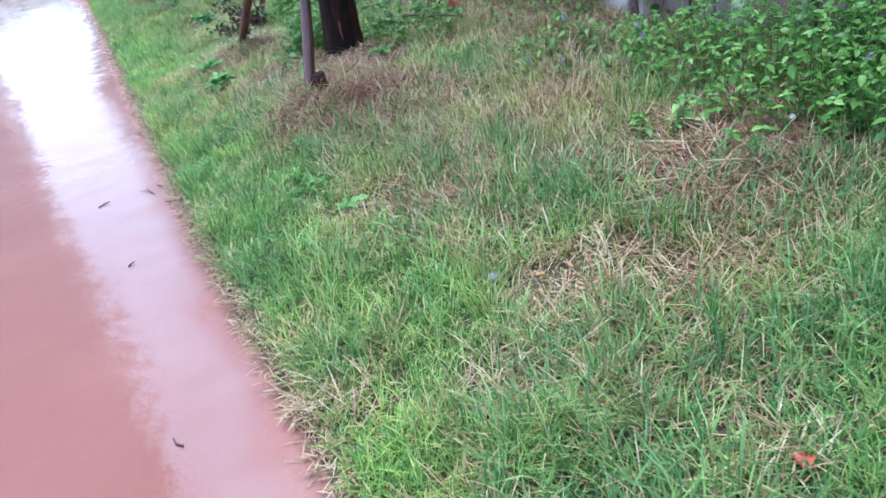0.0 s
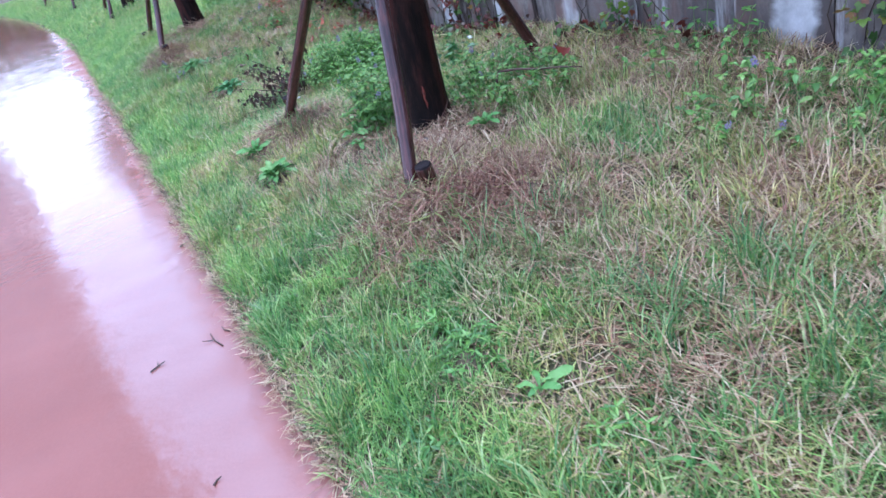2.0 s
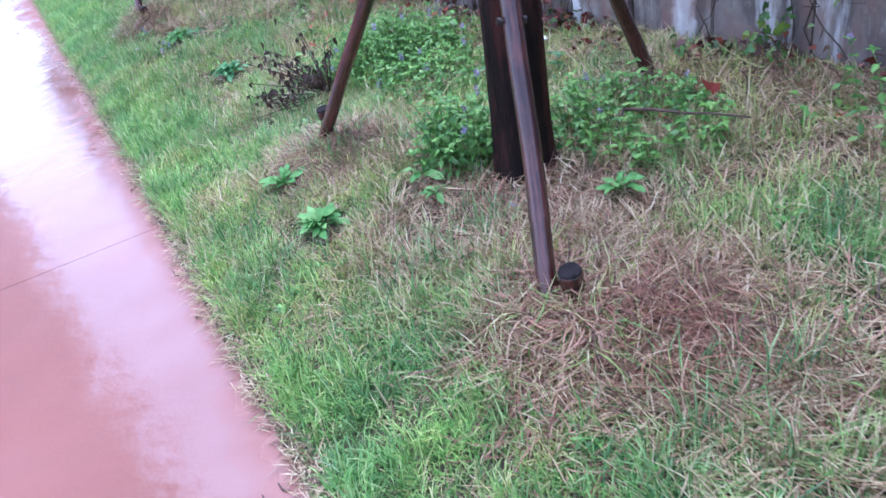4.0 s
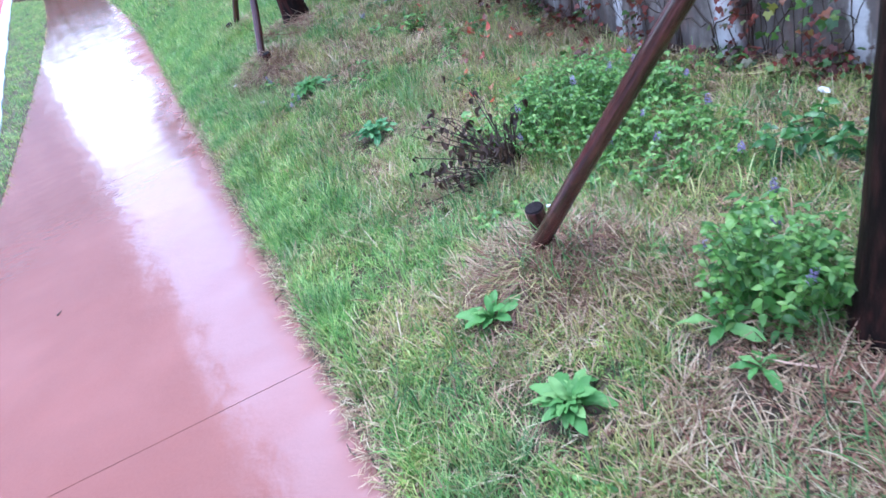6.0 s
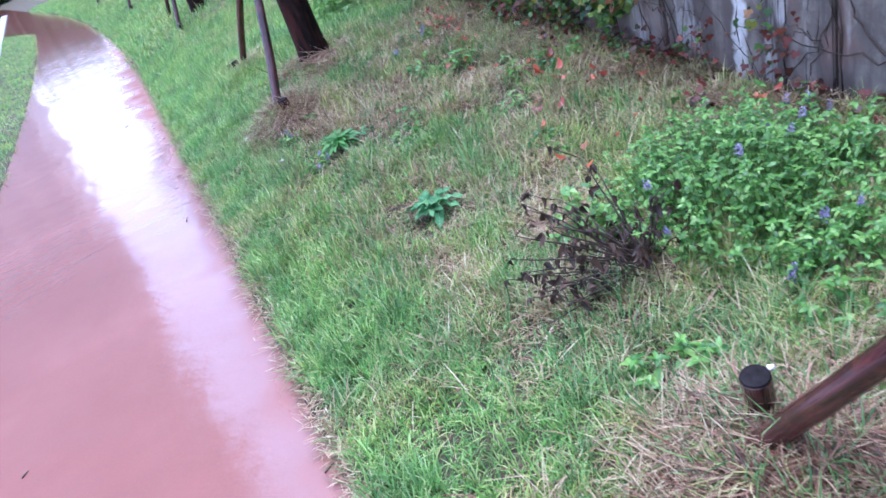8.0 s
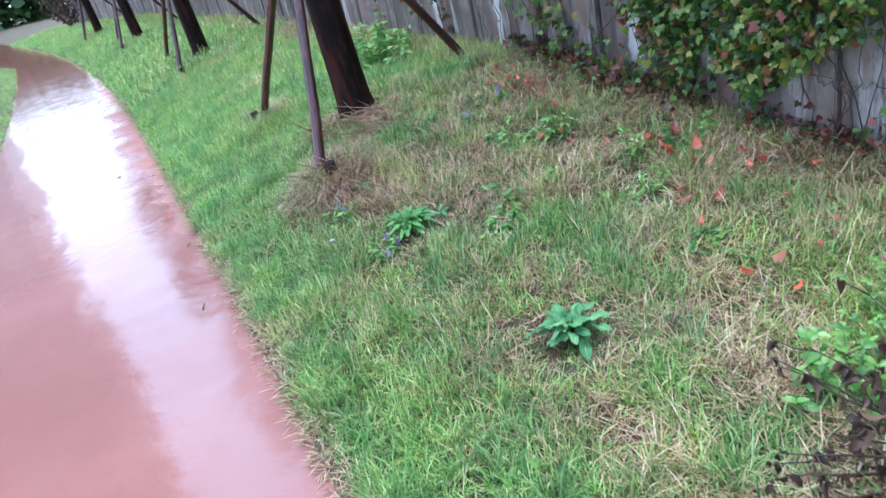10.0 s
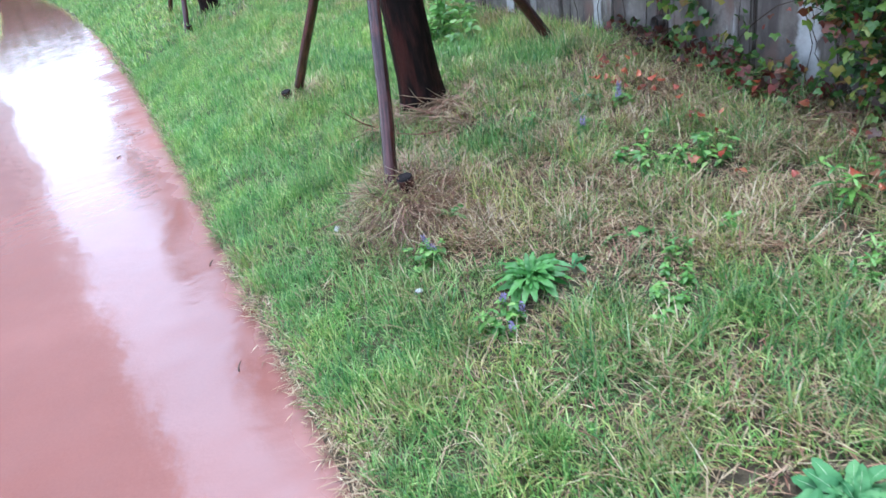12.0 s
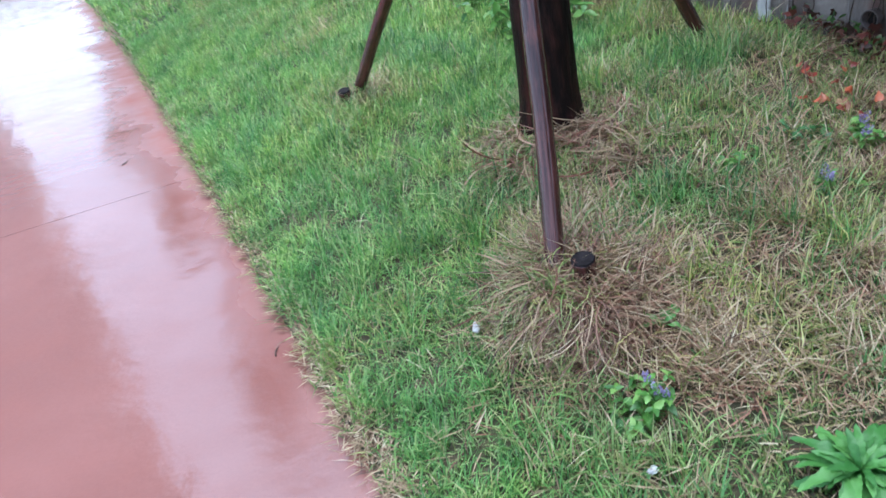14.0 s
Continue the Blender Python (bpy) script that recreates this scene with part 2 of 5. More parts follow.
IVY = foliage_mat("ivy_leaf", ((0, (0.02, 0.06, 0.013)), (0.4, (0.07, 0.155, 0.025)), (0.68, (0.17, 0.265, 0.042)), (0.82, (0.31, 0.28, 0.05)), (0.92, (0.28, 0.11, 0.05)), (1, (0.18, 0.028, 0.022))), 0.4, 0.25, 0.3)
IVY_RED = foliage_mat("red_ivy_leaf", ((0, (0.08, 0.15, 0.03)), (0.25, (0.07, 0.015, 0.013)), (0.7, (0.17, 0.02, 0.02)), (1, (0.26, 0.045, 0.03))), 0.42, 0.25, 0.3, True)
FALLEN = foliage_mat("fallen_leaf", ((0, (0.15, 0.026, 0.018)), (0.5, (0.42, 0.065, 0.032)), (0.8, (0.52, 0.12, 0.045)), (1, (0.32, 0.14, 0.08))), 0.4, 0.2, 0.3, True)
DEAD = foliage_mat("withered_leaf", ((0, (0.025, 0.014, 0.010)), (0.6, (0.06, 0.03, 0.02)), (1, (0.13, 0.07, 0.045))), 0.6, 0.1)
PETAL = foliage_mat("violet_flower", ((0, (0.20, 0.16, 0.32)), (1, (0.38, 0.32, 0.50))), 0.6, 0.25)
CROWN = foliage_mat("tree_leaf", ((0, (0.03, 0.07, 0.02)), (0.5, (0.05, 0.11, 0.03)), (1, (0.09, 0.15, 0.04))), 0.5, 0.25)


def red_concrete():
    m, t, b = graph("wet_red_concrete")
    p = where(t)
    big, mid, fine = noise_tex(t, p, 0.9, 3), noise_tex(t, p, 6, 5), noise_tex(t, p, 90, 3, 0.7)
    col = ramp(t, big, ((0.3, (0.165, 0.063, 0.053)), (0.55, (0.195, 0.079, 0.068)), (0.75, (0.235, 0.102, 0.09))))
    col = mixc(t, calc(t, "MULTIPLY", mid, 0.4), col, (0.15, 0.050, 0.040))
    col = mixc(t, calc(t, "MULTIPLY", fine, 0.3), col, (0.30, 0.13, 0.10))
    t.links.new(col, b.inputs["Base Color"])
    wet = ramp(t, noise_tex(t, where(t, (0.7, 1.6, 1)), 2.2, 6, 0.65), ((0.36, grey(0.045)), (0.56, grey(0.09)), (0.74, grey(0.17))))
    # soil washed along the edge by the grass
    g = t.nodes.new("ShaderNodeNewGeometry")
    sep = t.nodes.new("ShaderNodeSeparateXYZ")
    t.links.new(g.outputs["Position"], sep.inputs[0])
    rim = calc(t, "ADD", calc(t, "SUBTRACT", sep.outputs[0], 0.60), calc(t, "MULTIPLY", calc(t, "SUBTRACT", noise_tex(t, p, 2.6, 3, 0.5), 0.5), 0.42))
    rim = calc(t, "ADD", rim, calc(t, "MULTIPLY", calc(t, "SUBTRACT", mid, 0.5), 0.10))
    # a drier stretch further on, sheltered on the bank's side, with streaky margins
    dry = calc(t, "MULTIPLY", calc(t, "SUBTRACT", sep.outputs[1], 10.6), 0.30, True)
    streak = calc(t, "MULTIPLY", calc(t, "SUBTRACT", noise_tex(t, where(t, (0.5, 2.2, 1)), 1.5, 5, 0.6), 0.5), 0.55)
    rim = calc(t, "ADD", rim, calc(t, "MULTIPLY", dry, calc(t, "ADD", 0.21, streak)))
    rim = calc(t, "MULTIPLY", rim, 4.0, True)
    wet = mixc(t, calc(t, "MULTIPLY", rim, 0.8), wet, grey(0.6))
    col = mixc(t, calc(t, "MULTIPLY", rim, 0.75), col, (0.235, 0.092, 0.076))
    t.links.new(col, b.inputs["Base Color"])
    t.links.new(wet, b.inputs["Roughness"])
    b.inputs["IOR"].default_value = 1.85
    blot = ramp(t, noise_tex(t, where(t, (1, 1.4, 1)), 3.2, 5, 0.6), ((0.40, grey(0.0)), (0.66, grey(0.16))))
    t.links.new(calc(t, "SUBTRACT", calc(t, "SUBTRACT", 0.54, blot), calc(t, "MULTIPLY", rim, 0.36)), b.inputs["Specular IOR Level"])
    brush = noise_tex(t, where(t, (6, 40, 1)), 3, 2)
    h = calc(t, "ADD", calc(t, "MULTIPLY", fine, 0.3), calc(t, "MULTIPLY", brush, 0.3))
    wave = noise_tex(t, where(t, (1.2, 6.0, 1)), 1.6, 5, 0.55)
    h = calc(t, "ADD", h, calc(t, "MULTIPLY", wave, 1.3))
    h = calc(t, "ADD", h, calc(t, "MULTIPLY", noise_tex(t, where(t, (1, 1.3, 1)), 3.6, 2, 0.5), 9.5))
    h = calc(t, "ADD", h, calc(t, "MULTIPLY", noise_tex(t, where(t, (1.2, 0.4, 1)), 1.5, 2, 0.5), 30.0))
    h = calc(t, "ADD", h, calc(t, "MULTIPLY", noise_tex(t, where(t, (1, 1.2, 1)), 15, 4, 0.6), 3.2))
    bump(t, b, h, 0.07, 0.005)
    return m


def soil():
    m, t, b = graph("turf_soil")
    p = where(t)
    big, mid, fine = noise_tex(t, p, 1.2, 4), noise_tex(t, p, 14, 5, 0.65), noise_tex(t, p, 120, 4, 0.7)
    col = ramp(t, mid, ((0.3, (0.035, 0.026, 0.016)), (0.5, (0.080, 0.058, 0.034)), (0.7, (0.16, 0.11, 0.07))))
    col = mixc(t, ramp(t, big, ((0.45, grey(0)), (0.68, grey(0.5)))), col, (0.07, 0.11, 0.03))
    col = mixc(t, calc(t, "MULTIPLY", fine, 0.5), col, (0.03, 0.022, 0.012))
    t.links.new(col, b.inputs["Base Color"])
    b.inputs["Roughness"].default_value = 0.85
    bump(t, b, calc(t, "ADD", mid, fine), 0.7, 0.02)
    return m


def wall_concrete():
    m, t, b = graph("weathered_concrete")
    p = where(t)
    streak = noise_tex(t, where(t, (1, 4.5, 0.7)), 1.5, 6, 0.65)
    streak2 = noise_tex(t, where(t, (1, 5, 0.9)), 1.5, 5, 0.6)
    mid, fine = noise_tex(t, p, 9, 6, 0.65), noise_tex(t, p, 110, 3, 0.7)
    col = ramp(t, mid, ((0.3, (0.12, 0.097, 0.085)), (0.55, (0.205, 0.172, 0.152)), (0.75, (0.29, 0.255, 0.232))))
    col = mixc(t, ramp(t, streak2, ((0.44, grey(0)), (0.58, grey(0.9)))), col, (0.062, 0.046, 0.042))
    blot = ramp(t, noise_tex(t, where(t, (1, 1, 0.8)), 4.2, 6, 0.7), ((0.5, grey(0)), (0.57, grey(0.65))))
    col = mixc(t, blot, col, (0.075, 0.055, 0.05))
    lime = ramp(t, streak, ((0.56, grey(0)), (0.64, grey(0.8))))
    col = mixc(t, lime, col, (0.50, 0.48, 0.475))
    # lime runs below the weep pipes and at the joints
    g = t.nodes.new("ShaderNodeNewGeometry")
    sep = t.nodes.new("ShaderNodeSeparateXYZ")
    t.links.new(g.outputs["Position"], sep.inputs[0])
    wav = calc(t, "MULTIPLY", calc(t, "SUBTRACT", noise_tex(t, where(t, (1, 1, 2)), 6, 4), 0.5), 0.10)
    for yc, w in ((7.74, 0.055), (6.92, 0.10), (6.24, 0.04), (4.10, 0.11), (5.52, 0.07), (9.38, 0.06), (10.75, 0.04), (11.7, 0.05), (3.3, 0.05)):
        d = calc(t, "ABSOLUTE", calc(t, "ADD", calc(t, "SUBTRACT", sep.outputs[1], yc), wav))
        mask = calc(t, "MULTIPLY", calc(t, "SUBTRACT", 1.0, calc(t, "DIVIDE", d, w)), 3.0, True)
        mask = calc(t, "MULTIPLY", mask, calc(t, "ADD", 0.12, calc(t, "MULTIPLY", mid, 1.25)), True)
        col = mixc(t, mask, col, (0.66, 0.65, 0.65))
    for yc, zc in ((6.83, 0.46), (10.24, 0.48), (11.45, 0.5)):
        dy = calc(t, "ABSOLUTE", calc(t, "ADD", calc(t, "SUBTRACT", sep.outputs[1], yc), wav))
        dz = calc(t, "MULTIPLY", calc(t, "ABSOLUTE", calc(t, "SUBTRACT", sep.outputs[2], zc)), 0.45)
        near = calc(t, "SUBTRACT", 1.0, calc(t, "DIVIDE", calc(t, "ADD", dy, dz), 0.095))
        col = mixc(t, calc(t, "MULTIPLY", near, 1.6, True), col, (0.10, 0.035, 0.026))
    rust = ramp(t, noise_tex(t, where(t, (1, 3, 1.2)), 2.4, 4), ((0.52, grey(0)), (0.7, grey(0.7))))
    col = mixc(t, rust, col, (0.20, 0.10, 0.075))
    col = mixc(t, calc(t, "MULTIPLY", fine, 0.3), col, (0.12, 0.11, 0.10))
    t.links.new(col, b.inputs["Base Color"])
    b.inputs["Roughness"].default_value = 0.7
    bump(t, b, calc(t, "ADD", mid, calc(t, "MULTIPLY", fine, 0.4)), 0.6, 0.012)
    return m


def bark():
    m, t, b = graph("wet_dark_bark")
    p = own(t, (1, 1, 0.24))
    furrow, patch, fine = noise_tex(t, p, 26, 5, 0.65), noise_tex(t, own(t, (1, 1, 0.3)), 5, 3), noise_tex(t, own(t), 120, 3, 0.7)
    col = ramp(t, furrow, ((0.34, (0.0022, 0.0014, 0.0013)), (0.5, (0.0085, 0.0042, 0.0036)), (0.72, (0.038, 0.014, 0.011))))
    red = ramp(t, noise_tex(t, own(t, (1, 1, 0.2)), 11, 4), ((0.54, grey(0)), (0.66, grey(0.7))))
    col = mixc(t, red, col, (0.060, 0.015, 0.011))
    col = mixc(t, calc(t, "MULTIPLY", patch, 0.3), col, (0.012, 0.010, 0.008))
    t.links.new(col, b.inputs["Base Color"])
    b.inputs["Roughness"].default_value = 0.6
    b.inputs["Specular IOR Level"].default_value = 0.10
    bump(t, b, calc(t, "ADD", furrow, calc(t, "MULTIPLY", fine, 0.08)), 0.8, 0.014)
    return m


def pole_wood():
    m, t, b = graph("wet_stained_wood")
    grain = noise_tex(t, own(t, (1, 1, 0.06)), 60, 4, 0.6)
    patch = noise_tex(t, own(t, (1, 1, 0.5)), 16, 5, 0.65)
    col = ramp(t, grain, ((0.32, (0.009, 0.0030, 0.0032)), (0.52, (0.040, 0.0115, 0.0105)), (0.76, (0.12, 0.042, 0.036))))
    col = mixc(t, ramp(t, patch, ((0.5, grey(0)), (0.68, grey(0.75)))), col, (0.105, 0.030, 0.022))
    col = mixc(t, ramp(t, noise_tex(t, own(t, (1, 1, 0.3)), 9, 4), ((0.56, grey(0)), (0.66, grey(0.8)))), col, (0.012, 0.006, 0.006))
    t.links.new(col, b.inputs["Base Color"])
    b.inputs["Roughness"].default_value = 0.42
    b.inputs["Specular IOR Level"].default_value = 0.12
    b.inputs["Coat Weight"].default_value, b.inputs["Coat Roughness"].default_value = 0.75, 0.07
    b.inputs["Coat IOR"].default_value = 1.6
    bump(t, b, calc(t, "ADD", calc(t, "MULTIPLY", grain, 2.2), patch), 0.75, 0.008)
    return m


def plain(name, colour, dark, rough, scale=12, metal=0.0, strength=0.3):
    m, t, b = graph(name)
    n, f = noise_tex(t, where(t), scale, 5), noise_tex(t, where(t), scale * 9, 3)
    col = ramp(t, n, ((0.3, dark), (0.65, colour)))
    col = mixc(t, calc(t, "MULTIPLY", f, 0.25), col, dark)
    t.links.new(col, b.inputs["Base Color"])
    b.inputs["Roughness"].default_value, b.inputs["Metallic"].default_value = rough, metal
    bump(t, b, f, strength, 0.005)
    return m


RED_PATH, SOIL, CONCRETE, BARK, POLE = red_concrete(), soil(), wall_concrete(), bark(), pole_wood()
STEM = plain("dark_stem", (0.06, 0.035, 0.022), (0.02, 0.012, 0.008), 0.7, 30)
GREEN_STEM = plain("green_stem", (0.12, 0.22, 0.05), (0.07, 0.12, 0.03), 0.6, 40)
TWIG = plain("twig_bark", (0.10, 0.05, 0.035), (0.03, 0.018, 0.012), 0.7, 40)
STEEL = plain("dark_steel", (0.07, 0.06, 0.06), (0.03, 0.025, 0.025), 0.4, 40, 0.9)
STAKE_TOP = plain("weathered_wood_end", (0.022, 0.018, 0.020), (0.007, 0.006, 0.006), 0.8, 60)
STAKE_TOP.node_tree.nodes["Principled BSDF"].inputs["Specular IOR Level"].default_value = 0.08
PLASTIC = plain("white_plastic", (0.78, 0.79, 0.82), (0.6, 0.6, 0.64), 0.35, 30)
PAPER = plain("dull_white_paper", (0.52, 0.52, 0.53), (0.36, 0.36, 0.37), 0.6, 60)
STONE = plain("grey_pebble", (0.22, 0.21, 0.21), (0.11, 0.105, 0.105), 0.5, 30)
PIPE = plain("grey_pipe", (0.07, 0.05, 0.045), (0.02, 0.015, 0.013), 0.55, 30)
HOLE = plain("pipe_inside", (0.012, 0.01, 0.009), (0.006, 0.005, 0.005), 0.9, 30)
LANE = plain("red_rubber_lane", (0.55, 0.035, 0.03), (0.40, 0.025, 0.025), 0.5, 5)
MARK = plain("white_lane_paint", (0.80, 0.80, 0.80), (0.62, 0.62, 0.62), 0.5, 8)
KERB = plain("pale_wet_kerb", (0.52, 0.57, 0.62), (0.38, 0.42, 0.46), 0.3, 4)
FACADE = plain("facade_render", (0.62, 0.60, 0.60), (0.50, 0.49, 0.49), 0.8, 0.5)
PANE = plain("dull_window_glass", (0.46, 0.48, 0.52), (0.38, 0.40, 0.44), 0.3, 0.4)
MIDRIB = plain("pale_midrib", (0.42, 0.52, 0.34), (0.28, 0.38, 0.22), 0.5, 60)
CHIP = plain("wood_chip", (0.42, 0.25, 0.12), (0.20, 0.10, 0.045), 0.6, 50)

# ---- ground: one sheet to the horizon, sunk under the path ----
def ground_sheet():
    xs = np.concatenate([[-700, -300, -120, -50, -25, -14, -9, -6.5, -5, -4, -3.4], np.arange(-3, -0.9, 0.12), np.arange(-0.9, 3.3, 0.05), [3.4, 3.8, 5, 8, 14, 30, 80, 250, 700]])
    ys = np.concatenate([[-700, -250, -80, -30, -12, -6, -3], np.arange(-1, 13, 0.07), np.arange(13, 40, 0.3), [41, 43, 46, 50, 56, 64, 80, 120, 300, 700]])
    gx, gy = np.meshgrid(xs, ys)
    # the columns follow the path's bend
    gx = gx + (edge_r(gy) - 0.75) * np.clip(1 - np.abs(gx) / 14, 0, 1)
    z = bank(gx, gy)
    u = gx - edge_r(gy)
    z = np.where((u < -0.03) & (gx > edge_l(gy) + 0.03), -0.06, z)
    z = np.where(gy > 45, np.minimum(z, 0.25), z)
    v = np.stack([gx, gy, z], -1).reshape(-1, 3)
    w, h = len(xs), len(ys)
    i = (np.arange(h - 1)[:, None] * w + np.arange(w - 1)).ravel()
    tris = np.concatenate([np.stack([i, i + 1, i + w], 1), np.stack([i + 1, i + w + 1, i + w], 1)])
    return tagged(new("ground", tri_mesh("ground", v, tris, SOIL)), "dark damp turf soil rising from the path to the wall", "ground", kind="structure")


ground_sheet()

# ---- the red path, in slabs with open joints ----
def strip_slab(name, y0, y1, left, right, top, deep, mat, step=0.15, ragged=0.0, seed=1):
    """A slab between two edges that follow the bend, with a rounded rim."""
    n = max(2, int((y1 - y0) / step) + 1)
    rng = np.random.default_rng(seed)
    ys = np.linspace(y0, y1, n)
    a, b = left(ys) + ragged * rng.normal(size=n), right(ys) + ragged * rng.normal(size=n)
    cols = []
    for f, z in ((0, top - deep), (0, top - 0.008), (0.006, top), (0.25, top), (0.5, top), (0.75, top), (0.994, top), (1, top - 0.008), (1, top - deep)):
        yy = ys.copy()
        if z < top:
            yy = np.clip(yy, y0 - 0.004, y1 + 0.004)
        cols.append(np.stack([a + (b - a) * f, yy, np.full(n, z)], -1))
    v = np.stack(cols, 1).reshape(-1, 3)
    k = len(cols)
    i = (np.arange(n - 1)[:, None] * k + np.arange(k - 1)).ravel()
    tris = [np.stack([i, i + 1, i + k], 1), np.stack([i + 1, i + k + 1, i + k], 1)]
    ends = []
    for j in range(1, k - 1):
        ends += [(0, j + 1, j), ((n - 1) * k, (n - 1) * k + j, (n - 1) * k + j + 1)]
    return tri_mesh(name, v, np.concatenate(tris + [np.array(ends)]), mat, smooth=False)


path = tagged(new("path"), "wet red coloured concrete footpath with open joints", "path", kind="structure")
JOINTS = (-6, 0.8, 6.5, 12.2, 14.95, 20.6, 26.3, 32, 38, 46, 56)
for k in range(len(JOINTS) - 1):
    me = strip_slab("slab", JOINTS[k] + 0.0016, JOINTS[k + 1] - 0.0016, edge_l, edge_r, 0.0, 0.12, RED_PATH, 0.15, 0.005, k)
    part_mesh("slab", me, path)

# the red lane with white marks beyond the grass strip, and its pale kerb
def kerb_x(y):
    """x of the kerb's edge towards the grass strip, which narrows to a tip far off."""
    return -1.38 - 0.075 * (np.asarray(y, float) - 18.5)


kerb = new("kerb", strip_slab("kerb", 8, 46, lambda y: kerb_x(y) - 0.26, kerb_x, 0.03, 0.15, KERB, 0.4, 0.01, 21))
tagged(kerb, "pale wet concrete kerb beside a red lane", "kerb", kind="structure")
lane = new("lane", strip_slab("lane", 8, 40, lambda y: kerb_x(y) - 3.6, lambda y: kerb_x(y) - 0.27, 0.022, 0.15, LANE, 0.4, 0.0, 22))
tagged(lane, "bright red lane surface beyond the grass", "lane", kind="structure")
mark_me = None
for k in range(26):
    y = 14 + k * 0.8
    bm = bmesh.new()
    bmesh.ops.create_cube(bm, size=1, matrix=pose(0, 0, 0) @ Matrix.Diagonal((0.55, 0.12, 0.008, 1)))
    if mark_me is None:
        mark_me = bpy.data.meshes.new("lane_mark")
        bm.to_mesh(mark_me)
        mark_me.materials.append(MARK)
    bm.free()
    ob = new("mark", mark_me)
    ob.parent = lane
    ob.matrix_basis = pose(float(kerb_x(y)) - 0.62, y, 0.0275, 0, 0, 24)

# ---- the concrete wall, in upright panels ----
WALL_X = 3.05


def wall_x(y):
    return float(edge_r(y)) + WALL_X - 0.75


wall = tagged(new("wall_concrete"), "weathered grey concrete wall with lime runs and stains", "wall", kind="structure")


def panel_mesh(w, h, d, seed):
    rng = random.Random(seed)
    bm = bmesh.new()
    bmesh.ops.create_cube(bm, size=1, matrix=Matrix.Diagonal((d, w, h, 1)))
    bmesh.ops.bevel(bm, geom=[e for e in bm.edges if abs((e.verts[0].co - e.verts[1].co).z) > 0.5], offset=0.006 + 0.004 * rng.random(), segments=2, affect="EDGES")
    for v in bm.verts:
        v.co.y += rng.uniform(-0.002, 0.002)
    me = bpy.data.meshes.new("panel")
    bm.to_mesh(me)
    bm.free()
    me.materials.append(CONCRETE)
    return me


PANELS = [panel_mesh(0.474, 2.6, 0.16, k) for k in range(4)]
y, k = -5.4, 0
while y < 40:
    slope = (wall_x(y + 0.1) - wall_x(y - 0.1)) / 0.2
    ob = new("panel", PANELS[k % 4])
    ob.parent = wall
    ob.matrix_basis = pose(wall_x(y) + 0.08 + 0.012 * math.sin(k * 2.3), y, 0.95, 0, 0, -math.degrees(math.atan(slope)))
    y, k = y + 0.478, k + 1
core = strip_slab("wall_core", -5.6, 40, lambda v: edge_r(v) + WALL_X - 0.75 + 0.13, lambda v: edge_r(v) + WALL_X - 0.75 + 0.3, 2.2, 2.6, CONCRETE, 0.5, 0.0, 5)
part_mesh("wall_core", core, wall)


def weep_pipe(y, z):
    thing = tagged(new("weep_pipe"), "short stained drain pipe set in the concrete wall", "drain pipe", "weep pipes in the wall")
    thing.matrix_basis = pose(wall_x(y), y, z)
    ang = np.linspace(0, 2 * np.pi, 16, endpoint=False)
    v, f = [], []
    for x, r in ((0.06, 0.036), (-0.03, 0.036), (-0.033, 0.034), (-0.03, 0.030), (0.05, 0.029)):
        v += [(x, r * math.cos(a), r * math.sin(a)) for a in ang]
    for i in range(4):
        for j in range(16):
            a, b = i * 16 + j, i * 16 + (j + 1) % 16
            f += [(a, b, a + 16), (b, b + 16, a + 16)]
    part_mesh("pipe", tri_mesh("pipe", v, f, PIPE), thing)
    # near-black disc: the shade inside the open pipe, put in as colour
    disc = [(0.0, 0, 0)] + [(0.0, 0.0295 * math.cos(a), 0.0295 * math.sin(a)) for a in ang]
    part_mesh("silt", tri_mesh("silt", disc, [(0, 1 + (j + 1) % 16, 1 + j) for j in range(16)], HOLE), thing, "near-black disc for the shaded inside of the pipe")


for yy, zz in ((6.83, 0.51), (10.24, 0.56), (11.45, 0.57), (5.2, 0.62), (8.5, 0.6)):
    weep_pipe(yy, zz)

# ---- trees with their three-legged supports ----
LEAF_TREE = leaf_shape(0.5, -0.15, 0.1, 0.4, 3)


